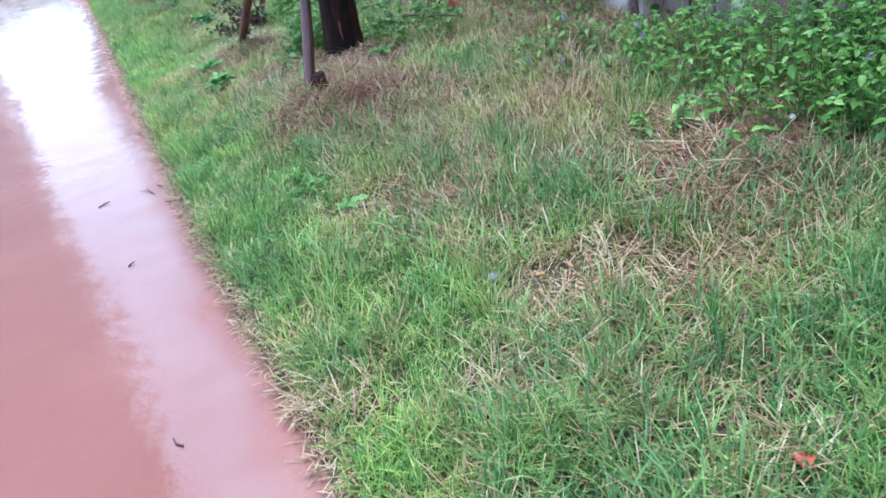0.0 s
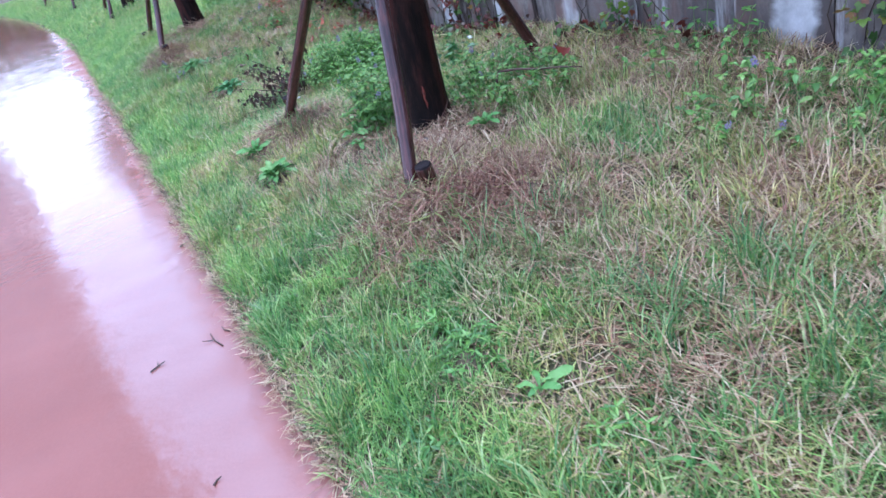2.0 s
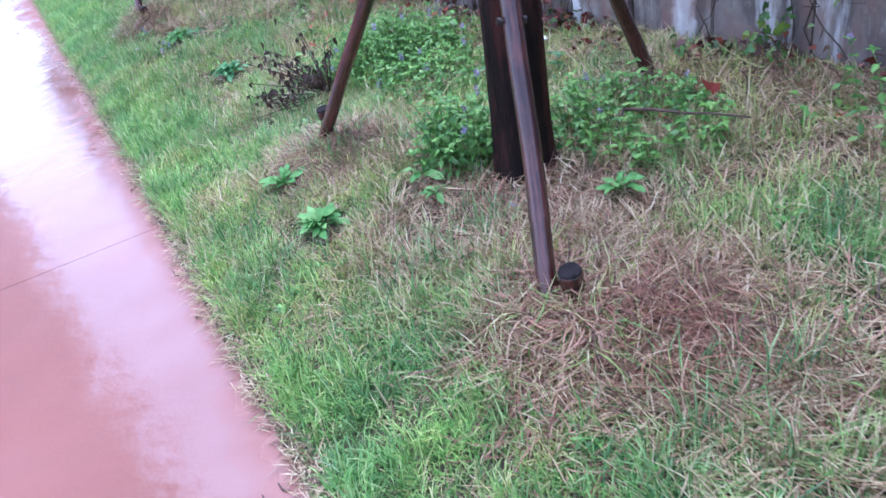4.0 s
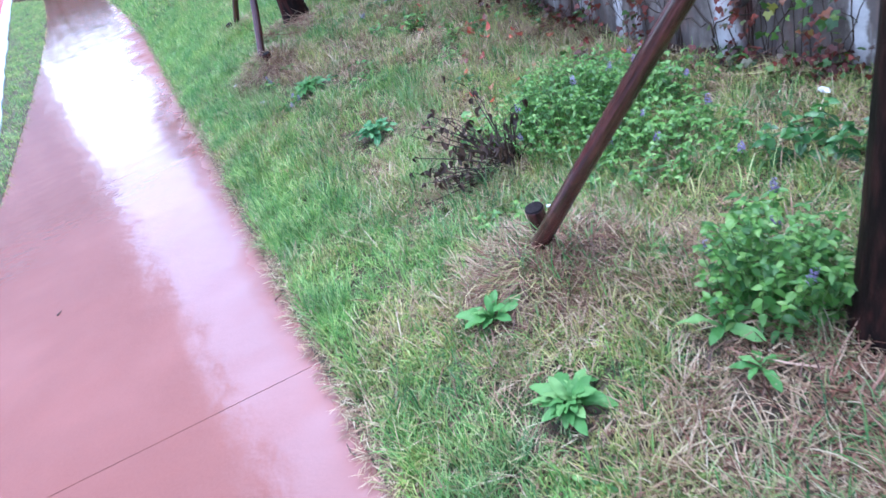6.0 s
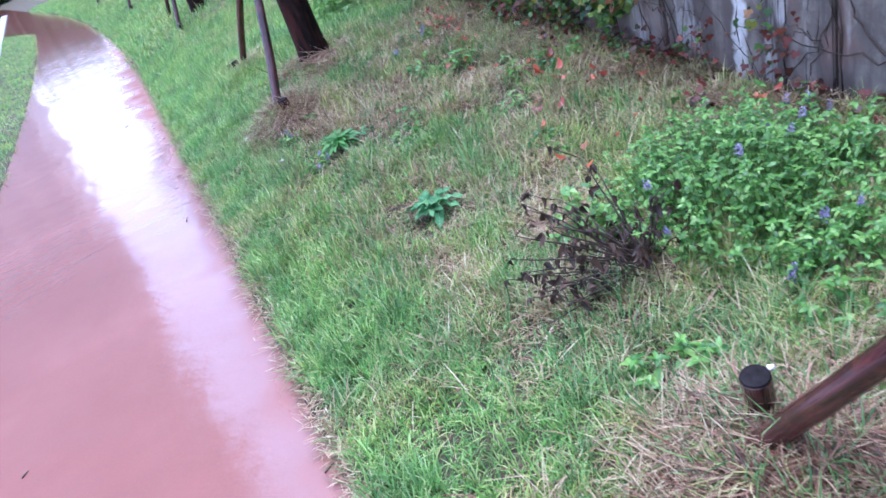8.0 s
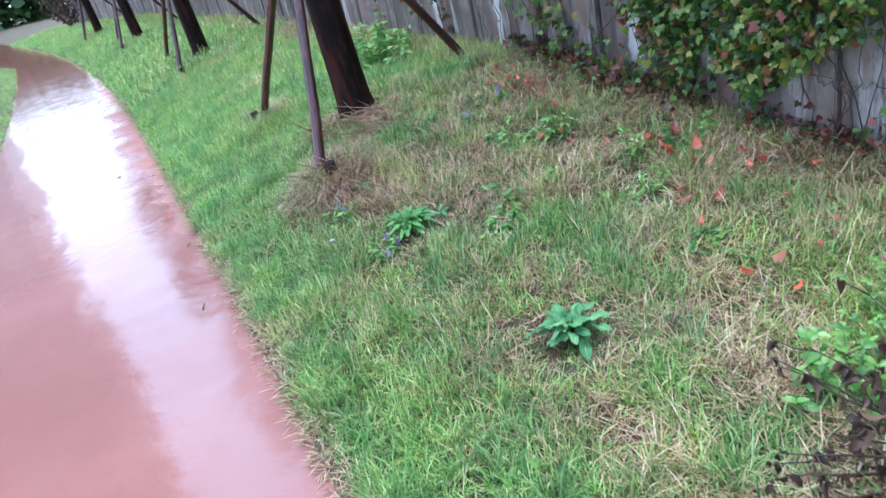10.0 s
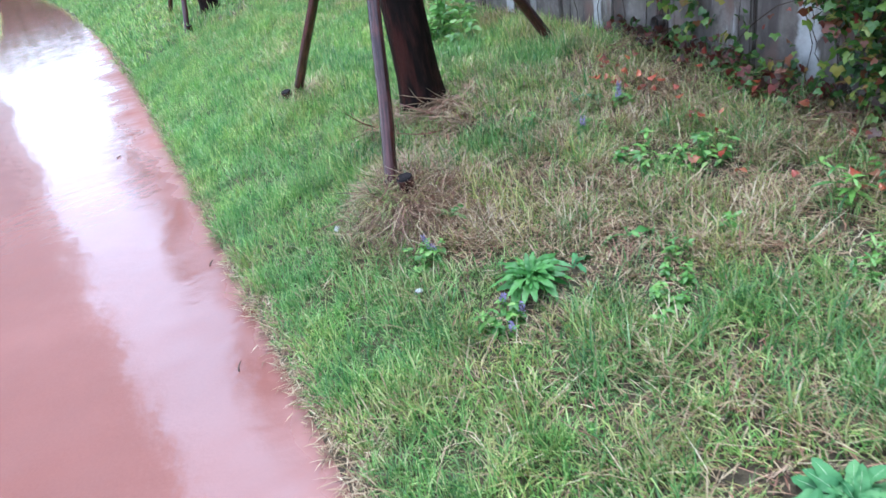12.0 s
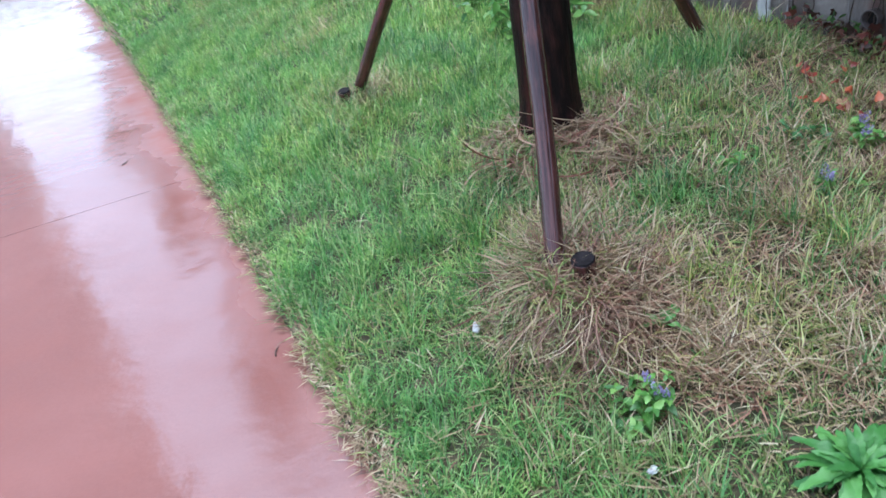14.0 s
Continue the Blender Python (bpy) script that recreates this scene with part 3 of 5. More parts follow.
def tree_template():
    thing = new("tree")
    rng = np.random.default_rng(11)
    seg, rings = 28, 46
    zs = np.concatenate([np.linspace(-0.12, 0.5, 16), np.linspace(0.55, 3.2, 30)])
    ang = np.linspace(0, 2 * np.pi, seg, endpoint=False)
    lobes = [(rng.integers(3, 9), rng.random() * 6.28, rng.uniform(0.01, 0.035)) for _ in range(5)]
    v = []
    for z in zs:
        r = 0.108 - 0.012 * max(z, 0) + 0.026 * math.exp(-max(z, 0) / 0.07) * (1 if z > 0 else 1.1)
        twist = 0.15 * z
        rr = r * (1 + sum(a * np.cos(n * (ang + twist) + p) for n, p, a in lobes) + 0.004 * rng.normal(size=seg))
        cx, cy = 0.012 * math.sin(z * 1.7), 0.012 * math.cos(z * 1.3) - 0.012
        v += [(cx + q * math.cos(a), cy + q * math.sin(a), z) for q, a in zip(rr, ang)]
    f = []
    for i in range(rings - 1):
        for j in range(seg):
            a, b = i * seg + j, i * seg + (j + 1) % seg
            f += [(a, b, a + seg), (b, b + seg, a + seg)]
    part_mesh("trunk", tri_mesh("trunk", v, f, BARK), thing)
    tips = []
    for k in range(7):
        a, z0 = k * 2.4 + 0.3, 2.2 + 0.13 * k
        pts = [np.array([0, 0, z0])]
        for s in range(1, 7):
            out = 0.10 * s + 0.015 * k
            pts.append(np.array([out * math.cos(a + 0.1 * s), out * math.sin(a + 0.1 * s), z0 + 0.42 * s - 0.012 * s * s + 0.03 * rng.normal()]))
        part_mesh("limb", tri_mesh("limb", *tube(pts, np.linspace(0.04, 0.008, 7), 7, 0.05), BARK), thing)
        tips += pts[2:]
    tips = np.array(tips)
    n = 3800
    c = tips[rng.integers(0, len(tips), n)] + rng.normal(size=(n, 3)) * (0.19, 0.19, 0.34)
    crown = scatter(LEAF_TREE, c, rng.random(n) * 6.28, rng.normal(-0.5, 0.5, n), rng.normal(0, 0.7, n), rng.uniform(0.09, 0.17, n))
    part_mesh("crown", tri_mesh("crown", *crown, CROWN), thing, "dense dark green leaves", "stuff")
    return thing


TREES = ((1.940, 5.210, 0.4, 0.5, 20), (1.91, 10.68, 0.2, -2.0, 130), (1.86, 16.55, 0.3, -3.5, 75), (1.55, 22.6, 0.3, -3.0, 200), (1.0, 28.4, 0.2, -2.5, 290))
tree = tree_template()
tagged(tree, "young tree with a dark wet furrowed trunk, tied to props", "tree", "trees along the wall")
for k, (x, y, lx, ly, turn) in enumerate(TREES):
    m = pose(x, y, ground_z(x, y) - 0.03, lx, ly, 0) @ pose(0, 0, 0, 0, 0, turn)
    if k:
        copy_thing(tree, m)
    else:
        tree.matrix_basis = m

SCAR = plain("raw_orange_wood", (0.24, 0.04, 0.018), (0.05, 0.010, 0.007), 0.7, 90)
scar = Bits()
scar.add(*tube([(0, 0, -0.06), (0.003, 0, -0.035), (-0.002, 0, -0.01), (0.002, 0, 0.015), (-0.001, 0, 0.05)], (0.001, 0.005, 0.0035, 0.006, 0.001), 8, 0.3))
scar_ob = part_mesh("bark_scar", scar.mesh("bark_scar", SCAR), tree, "raw orange wood where bark is torn")
scar_ob.matrix_basis = tree.matrix_basis.inverted() @ pose(1.940 - 0.035, 5.210 - 0.104, ground_z(1.940, 5.210) + 0.14)


def pole_mesh(a, b, r, seed):
    """A round, slightly crooked prop from a to b, in its own frame along z."""
    length = (Vector(b) - Vector(a)).length
    rng = np.random.default_rng(seed)
    n, seg = 48, 14
    z = np.linspace(0, length, n)
    knots = sum(h * np.exp(-(((z - c) / 0.022) ** 2)) for c, h in zip(rng.uniform(0.15, length, 6), rng.uniform(0.02, 0.07, 6)))
    pts = np.stack([0.005 * np.sin(z * 3.1 + seed) + 0.0015 * np.sin(z * 11), 0.005 * np.cos(z * 2.6 + seed), z], -1)
    return tri_mesh("pole", *tube(pts, np.linspace(r * 1.06, r * 0.92, n) * (1 + knots), seg, 0.008, rng), POLE)


def along(a, b):
    q = (Vector(b) - Vector(a)).to_track_quat("Z", "Y")
    return Matrix.Translation(a) @ q.to_matrix().to_4x4()


def stake_mesh():
    bm = bmesh.new()
    bmesh.ops.create_cone(bm, cap_ends=True, segments=16, radius1=0.032, radius2=0.033, depth=0.36)
    top = [e for e in bm.edges if all(v.co.z > 0.17 for v in e.verts)]
    bmesh.ops.bevel(bm, geom=top, offset=0.003, segments=1, affect="EDGES")
    rng = random.Random(4)
    for v in bm.verts:
        v.co.x *= 1 + rng.uniform(-0.03, 0.03)
    return bm


def tree_support(legs, top, stakes, bolt=False):
    """Three props leaning on the trunk, each with a stub stake at its foot."""
    thing = tagged(new("tree_support"), "three brown wet wooden props leaning on a tree", "tree support", "tree supports")
    thing.matrix_basis = pose(top[0], top[1], ground_z(top[0], top[1]))
    inv = thing.matrix_basis.inverted()
    for k, (x, y) in enumerate(legs):
        z = ground_z(x, y)
        out = Vector((x - top[0], y - top[1], 0)).normalized()
        foot, head = Vector((x, y, z)), Vector(top) + out * 0.10
        way = (head - foot).normalized()
        foot, head = foot - way * 0.06, head + way * 0.22
        pole = part_mesh("pole", pole_mesh(foot, head, 0.0275, k + 3), thing)
        pole.matrix_basis = inv @ along(foot, head)
        if bolt and k == 0:
            bm = bmesh.new()
            bmesh.ops.create_cone(bm, cap_ends=True, segments=8, radius1=0.006, radius2=0.006, depth=0.085, matrix=pose(0, 0, 0, 0, 90, 0))
            for side in (-1, 1):
                bmesh.ops.create_cone(bm, cap_ends=True, segments=6, radius1=0.011, radius2=0.011, depth=0.01, matrix=pose(0.036 * side, 0, 0, 0, 90, 0))
            b = part("bolt", bm, STEEL, pole, "dark steel bolt through the prop")
            b.matrix_basis = pose(0, 0, 0.82, 0, 0, 200)
    for x, y, up in stakes:
        st = part("stake", stake_mesh(), POLE, thing, "short round stake driven beside the prop")
        st.matrix_basis = inv @ pose(x, y, ground_z(x, y) + up - 0.18, 3, -9, 0)
        bm = bmesh.new()
        bmesh.ops.create_cone(bm, cap_ends=True, segments=16, radius1=0.0322, radius2=0.0300, depth=0.006)
        cut = part("cut_end", bm, STAKE_TOP, st, "dark wet sawn end of the stake")
        cut.matrix_basis = pose(0, 0, 0.181)
    bm = bmesh.new()
    bmesh.ops.create_cone(bm, cap_ends=False, segments=20, radius1=0.106, radius2=0.106, depth=0.05)
    bmesh.ops.solidify(bm, geom=bm.faces[:], thickness=0.006)
    band = part("binding", bm, STEM, thing, "dark band round the trunk", True)
    band.matrix_basis = inv @ pose(top[0], top[1], top[2])
    return thing


tree_support(((1.50, 4.50), (1.52, 6.20), (2.71, 5.37)), (1.940, 5.200, 1.55), ((1.575, 4.47, 0.10), (1.60, 6.25, 0.135)), True)
tree_support(((1.40, 9.93), (1.545, 11.83), (2.80, 10.84)), (1.88, 10.80, 1.62), ((1.46, 9.86, 0.068), (1.50, 11.80, 0.07)))
for x, y in ((1.86, 16.55), (1.55, 22.6), (1.0, 28.4)):
    tree_support(((x - 0.42, y - 0.75), (x - 0.35, y + 1.1), (x + 0.88, y + 0.1)), (x - 0.05, y, 1.6), ((x - 0.36, y - 0.78, 0.08),))

# ---- far things: a tall block that the wet path mirrors, woods, a brown shrub ----
def apartment_block(x, y, w, d, h, floors, bays):
    house = tagged(new("apartment_building"), "tall grey apartment block far beyond the path", "building")
    house.matrix_basis = pose(x, y, 0)
    bm = bmesh.new()
    bmesh.ops.create_cube(bm, size=1, matrix=pose(0, 0, h / 2) @ Matrix.Diagonal((w, d, h, 1)))
    bmesh.ops.bevel(bm, geom=bm.edges[:], offset=0.15, segments=1, affect="EDGES")
    part("wall", bm, FACADE, house)
    bm = bmesh.new()
    bmesh.ops.create_cube(bm, size=1, matrix=pose(0, 0, h + 0.3) @ Matrix.Diagonal((w + 0.5, d + 0.5, 0.6, 1)))
    part("roof", bm, CONCRETE, house)
    me = None
    for i in range(floors):
        for j in range(bays):
            if me is None:
                bm = bmesh.new()
                bmesh.ops.create_cube(bm, size=1, matrix=Matrix.Diagonal((2.0, 0.2, 1.5, 1)))
                inner = bmesh.ops.inset_region(bm, faces=[f for f in bm.faces if f.normal.y < -0.5], thickness=0.12, depth=-0.08)
                me = bpy.data.meshes.new("window")
                bm.to_mesh(me)
                bm.free()
                me.materials.append(PANE)
            ob = new("window", me)
            ob.parent = house
            ob.matrix_basis = pose(-w / 2 + (j + 0.5) * w / bays, -d / 2 - 0.05, 2.2 + i * (h - 2) / floors)


apartment_block(-25.2, 84, 32, 12, 96, 31, 10)


def woods():
    rng = np.random.default_rng(31)
    n = 20000
    x = rng.uniform(-70, 30, n)
    top = 3.2 + 2.4 * vnoise(x, 0 * x, 5, 8) + 1.0 * vnoise(x, 0 * x, 1.3, 9)
    z = rng.random(n) ** 0.8 * top
    y = 66 + rng.normal(0, 1.6, n) + 0.004 * x * x
    v, f = scatter(leaf_shape(0.7, -0.2, 0.15, 0.45, 4), np.stack([x, y, z], -1), rng.random(n) * 6.28, rng.normal(-0.3, 0.6, n), rng.normal(0, 0.8, n), rng.uniform(0.5, 1.1, n))
    return tagged(new("woods", tri_mesh("woods", v, f, CROWN)), "dark distant belt of bushes and trees", "woods", kind="stuff")


woods()

# ---- leafy herbs, weeds, shrubs ----
HERB_LEAF = leaf_shape(0.56, -0.26, 0.14, 0.38, 8, 0.09)
LANCE_LEAF = leaf_shape(0.24, -0.30, 0.20, 0.45, 6)
LANCE_ONE = tri_mesh("leaf", *LANCE_LEAF, LEAF_ONE)
HERB_ONE = tri_mesh("leaf", *HERB_LEAF, LEAF_ONE)
HERB_ONE_DARK = tri_mesh("leaf", *HERB_LEAF, DARK_ONE)
FLORET = leaf_shape(0.7, 0.1, 0.2, 0.5, 3)


def spike_mesh(seed):
    rng = np.random.default_rng(seed)
    n = 44
    s = rng.random(n)
    a = rng.random(n) * 6.28
    pos = np.stack([0.006 * np.cos(a), 0.006 * np.sin(a), 0.045 * s], -1)
    return tri_mesh("flower_spike", *scatter(FLORET, pos, a, rng.uniform(0.1, 0.9, n), 0 * a, (1 - 0.5 * s) * 0.013), PETAL)


SPIKES = [spike_mesh(k) for k in range(3)]


def herb(cx, cy, rx, ry, height, stems, label, seed, leaf=0.06, mat=None, flowers=0, name="flowering_herb", group="", turn=0.0, bare=0.0, lance=False):
    """A clump of leafy stems, with opposite pairs of leaves and some violet spikes."""
    rng = np.random.default_rng(seed)
    thing = tagged(new(name), label, "herb" if flowers else "weed", group)
    gz = ground_z(cx, cy)
    thing.matrix_basis = pose(cx, cy, gz)
    pos, yaw, pitch, size, tips = [], [], [], [], []
    ct, st = math.cos(turn), math.sin(turn)
    for _ in range(stems):
        r, a = math.sqrt(rng.random()), rng.random() * 6.283
        ux, uy = r * math.cos(a) * rx, r * math.sin(a) * ry
        x, y = ux * ct - uy * st, ux * st + uy * ct
        h = height * (1 - 0.55 * r**2) * rng.uniform(0.65, 1.1) * (0.75 + 0.5 * float(vnoise(cx + x, cy + y, 0.25, seed)))
        z0 = ground_z(cx + x, cy + y) - gz
        lean = np.array([x / rx, y / ry]) * 0.22 * h + rng.normal(0, 0.09, 2) * h
        k = max(3, int(h / 0.042))
        pts = []
        for i in range(k + 1):
            s = i / k
            pts.append(np.array([x + lean[0] * s * s * 1.4, y + lean[1] * s * s * 1.4, z0 - 0.01 + h * s]))
        part_mesh("stem", tri_mesh("stem", *tube(pts, np.linspace(0.0028, 0.0012, k + 1), 4), GREEN_STEM), thing)
        spin = rng.random() * 3.14
        for i in range(1, k + 1):
            s = i / k
            if s < bare and rng.random() < 0.8:
                continue
            ring = 4 if i == k else 2
            for q in range(ring):
                pos.append(pts[i])
                yaw.append(spin + i * 1.57 + q * 6.283 / ring + rng.normal(0, 0.25))
                pitch.append(rng.normal(0.15 if i == k else -0.05, 0.28))
                size.append(leaf * rng.uniform(0.7, 1.15) * (0.62 if i == k else 1.1 - 0.35 * s))
        tips.append(pts[-1])
    n = len(pos)
    roll = rng.normal(0, 0.3, n)
    cut = n if stems <= 14 else min(n, 60)
    frames = turns(np.array(yaw), np.array(pitch), roll)
    one = LANCE_ONE if lance else HERB_ONE_DARK if mat == LEAF_DARK else HERB_ONE
    for k in rng.permutation(n)[:cut]:
        ob = part_mesh("leaf", one, thing)
        ob.matrix_basis = Matrix.Translation(pos[k]) @ Matrix(frames[k].tolist()).to_4x4() @ Matrix.Scale(size[k], 4)
        size[k] = 0
    rest = np.flatnonzero(np.array(size) > 0)
    if len(rest):
        v, f = scatter(LANCE_LEAF if lance else HERB_LEAF, np.array(pos)[rest], np.array(yaw)[rest], np.array(pitch)[rest], roll[rest], np.array(size)[rest])
        part_mesh("leaves", tri_mesh("leaves", v, f, mat or LEAF), thing, kind="stuff")
    order = rng.permutation(len(tips))[:flowers]
    for q, k in enumerate(order):
        ob = part_mesh("flower_spike", SPIKES[q % 3], thing, "violet flower spike")
        p = tips[k]
        ob.matrix_basis = pose(p[0], p[1], p[2] - 0.004, rng.uniform(-18, 18), rng.uniform(-18, 18), rng.uniform(0, 360)) @ Matrix.Scale(rng.uniform(0.6, 1.0), 4)
    return thing


V = "leafy green herb clump with violet flower spikes on the bank"
herb(2.76, 2.68, 0.36, 0.85, 0.40, 330, "tall dense green herb clump with violet flowers by the wall", 41, 0.043, flowers=12)
herb(2.28, 2.84, 0.10, 0.12, 0.16, 8, "low leafy green sprigs in dry grass", 42, 0.07)
herb(2.31, 2.50, 0.05, 0.05, 0.17, 3, "single leafy green sprig in dry grass", 43, 0.06)
herb(2.58, 3.72, 0.30, 0.38, 0.17, 40, "sparse green herb sprigs with few violet flowers", 44, 0.044, flowers=3)
herb(2.74, 4.35, 0.20, 0.35, 0.26, 18, "loose green herbs growing against the wall", 45, 0.044, flowers=1)
herb(1.82, 5.47, 0.145, 0.17, 0.27, 110, "bushy green herb beside a dark tree trunk", 46, 0.042, LEAF, 3)
herb(2.34, 5.08, 0.27, 0.36, 0.20, 150, "spreading green herb thicket behind a tree trunk", 47, 0.040, LEAF, 4)
herb(2.30, 6.98, 0.38, 0.52, 0.30, 520, "broad bright green herb clump with violet flower spikes", 48, 0.034, LEAF, 8)
herb(2.20, 6.35, 0.28, 0.26, 0.20, 140, V, 49, 0.037, LEAF, 6)
herb(2.66, 7.10, 0.20, 0.42, 0.24, 48, "pale green herbs fading against the wall", 50, 0.045, LEAF, 4)
herb(2.45, 5.92, 0.14, 0.16, 0.20, 16, "dark green leafy herb below the wall", 51, 0.065, LEAF_DARK, 0)
herb(1.99, 5.72, 0.10, 0.12, 0.17, 12, "small green herb with a violet flower", 52, 0.062, LEAF, 2)
herb(1.32, 9.47, 0.06, 0.06, 0.14, 11, "small violet-flowered herb beside a straw mound", 53, 0.045, LEAF, 3, group="small flowering herbs")
herb(1.34, 8.99, 0.07, 0.06, 0.10, 13, "small pale violet-flowered herb in dry grass", 54, 0.04, LEAF, 3, group="small flowering herbs")
herb(2.226, 9.40, 0.10, 0.10, 0.13, 9, "low green leafy weed in grass", 55, 0.055)
herb(2.36, 9.23, 0.09, 0.09, 0.15, 16, "low green leafy weed in grass", 56, 0.045)
herb(2.29, 8.48, 0.10, 0.07, 0.13, 10, "low green leafy weed among red fallen leaves", 57, 0.06, lance=True)
herb(2.15, 8.05, 0.12, 0.08, 0.08, 14, "dark green feathery weed lying in dry grass", 58, 0.04, LEAF_DARK)
herb(2.074, 8.87, 0.06, 0.05, 0.10, 7, "small green weed sprig in dry grass", 59, 0.045)
for k, (x, y) in enumerate(((1.925, 8.88), (1.85, 8.80), (1.76, 8.74), (1.67, 8.67))):
    herb(x, y, 0.04, 0.04, 0.08, 6, "thin trailing green weed in dry grass", 160 + k, 0.038, LEAF, group="trailing weeds in dry grass")
herb(2.46, 8.74, 0.05, 0.05, 0.16, 5, "narrow upright green weed near the wall", 61, 0.085, LEAF, lance=True)
herb(2.78, 8.75, 0.09, 0.14, 0.13, 10, "green weed with reddish stems near the wall", 62, 0.05)
herb(2.60, 8.66, 0.07, 0.07, 0.12, 8, "small dark green weed near the wall", 63, 0.05, LEAF_DARK)
herb(1.74, 5.88, 0.05, 0.05, 0.09, 4, "small bright green sprig in dry grass", 64, 0.06)
herb(1.15, 5.35, 0.05, 0.05, 0.06, 4, "tiny bright green sprig in grass", 65, 0.045)
herb(0.98, 5.30, 0.05, 0.06, 0.05, 5, "tiny green weed near the path", 66, 0.04)
herb(1.21, 7.05, 0.06, 0.06, 0.05, 6, "tiny yellowish weed in grass", 67, 0.04)
herb(1.16, 7.67, 0.05, 0.05, 0.05, 5, "tiny green weed in grass", 68, 0.04)
herb(1.22, 3.62, 0.09, 0.12, 0.07, 16, "small bright green weeds in grass", 69, 0.055, lance=True)
herb(2.34, 4.72, 0.05, 0.05, 0.08, 6, "bright green sprig beside dry straw", 173, 0.045)
herb(2.15, 4.30, 0.04, 0.04, 0.06, 4, "tiny yellow-green sprig in dry grass", 70, 0.04)
herb(2.55, 11.9, 0.30, 0.5, 0.30, 36, "pale green saplings at the foot of the wall", 71, 0.085, LEAF)
herb(2.20, 7.95, 0.05, 0.12, 0.07, 7, "low trailing green weed in dry grass", 72, 0.04)
herb(1.89, 7.28, 0.12, 0.12, 0.22, 24, "green leafy weed growing through a withered shrub", 75, 0.05, LEAF)
herb(2.22, 9.70, 0.05, 0.05, 0.09, 5, "low green weed with violet flowers", 73, 0.04, LEAF, 2)
herb(2.14, 10.0, 0.04, 0.04, 0.08, 4, "small yellow-green sprig in grass", 170, 0.045, LEAF)
herb(2.34, 9.97, 0.09, 0.08, 0.10, 10, "low dark green leafy weed in grass", 171, 0.045, LEAF_DARK)
herb(2.45, 9.86, 0.08, 0.08, 0.11, 10, "low green weed with violet flowers below the wall", 172, 0.042, LEAF, 3)

herb(1.23, 3.82, 0.09, 0.09, 0.06, 16, "small bright green weed in short grass", 120, 0.055, lance=True, group="small weeds in the grass")
herb(0.99, 3.47, 0.08, 0.08, 0.06, 12, "small bright green weed in short grass", 121, 0.055, lance=True, group="small weeds in the grass")
herb(1.30, 3.10, 0.08, 0.08, 0.07, 12, "small bright green weed in short grass", 122, 0.055, lance=True, group="small weeds in the grass")
herb(1.32, 4.17, 0.06, 0.06, 0.06, 8, "small bright green weed in short grass", 123, 0.055, lance=True, group="small weeds in the grass")
herb(0.98, 5.33, 0.07, 0.07, 0.06, 9, "small bright green weed in short grass", 124, 0.055, lance=True, group="small weeds in the grass")
herb(1.17, 5.34, 0.06, 0.06, 0.06, 7, "small bright green weed in short grass", 125, 0.055, lance=True, group="small weeds in the grass")
herb(1.21, 6.02, 0.05, 0.05, 0.06, 5, "small bright green weed in short grass", 126, 0.035, group="small weeds in the grass")

def spoon_leaf(width, neck, peak, curve, wave, teeth=0.0, seg=12):
    """A rosette leaf of length 1: a narrow stalk widening to a rounded blade with a rippled rim."""
    v, f = [], []
    for i in range(seg + 1):
        s = i / seg
        w = width / 2 * (neck + (1 - neck) * float(sstep(0.08, peak, s)))
        if s > peak:
            w *= math.sqrt(max(0.0, 1 - ((s - peak) / (1 - peak)) ** 2.2))
        w = max(w, 0.004) * (1 + teeth * (1 if i % 2 else -1))
        z = 0.10 * math.sin(math.pi * s) + curve * s * s
        for side in (1, -1):
            v.append((s, side * w, z + 0.34 * w + wave * w * math.sin(s * 15 + 1.3 * side)))
        v.append((s, 0, z))
    for i in range(seg):
        a, b = 3 * i, 3 * i + 3
        f += [(a, a + 2, b), (b, a + 2, b + 2), (a + 2, a + 1, b + 2), (b + 2, a + 1, b + 1)]
    return np.array(v, float), np.array(f, int)


ROSE_LEAF = {
    "broad": spoon_leaf(0.31, 0.28, 0.60, -0.24, 0.30),
    "narrow": spoon_leaf(0.21, 0.40, 0.60, -0.42, 0.35, 0.12, 14),
    "wavy": spoon_leaf(0.31, 0.32, 0.58, -0.34, 0.60, 0.05, 14),
}


def rosette(x, y, leaves, length, shape, mat, label, seed, rise=0.55):
    """A flat weed whose leaves spread from one root."""
    rng = np.random.default_rng(seed)
    thing = tagged(new("rosette_weed"), label, "weed", "rosette weeds in the grass")
    slope = math.degrees(math.atan2(ground_z(x + 0.08, y) - ground_z(x - 0.08, y), 0.16))
    thing.matrix_basis = pose(x, y, ground_z(x, y) + 0.012, 0, -0.6 * slope, 0)
    me = tri_mesh("leaf", *ROSE_LEAF[shape], mat)
    rib = tri_mesh("midrib", *tube([(q, 0, 0.10 * math.sin(math.pi * q) - 0.34 * q * q + 0.004) for q in (0.0, 0.25, 0.5, 0.75, 0.9)], (0.016, 0.013, 0.010, 0.006, 0.003), 4), MIDRIB)
    for k in range(leaves):
        s = k / max(1, leaves - 1)
        ob = part_mesh("leaf", me, thing)
        if shape == "wavy":
            part_mesh("midrib", rib, ob, "pale green midrib")
        size = length * (1.0 - 0.48 * s) * rng.uniform(0.78, 1.14)
        ob.matrix_basis = pose(0, 0, 0.01 + 0.015 * s, 0, 0, k * 137.5 + rng.uniform(-24, 24)) @ pose(0, 0, 0, rng.uniform(-28, 28), -math.degrees(rise * (0.42 + 0.9 * s)) + rng.uniform(-13, 13), 0) @ Matrix.Scale(size, 4)


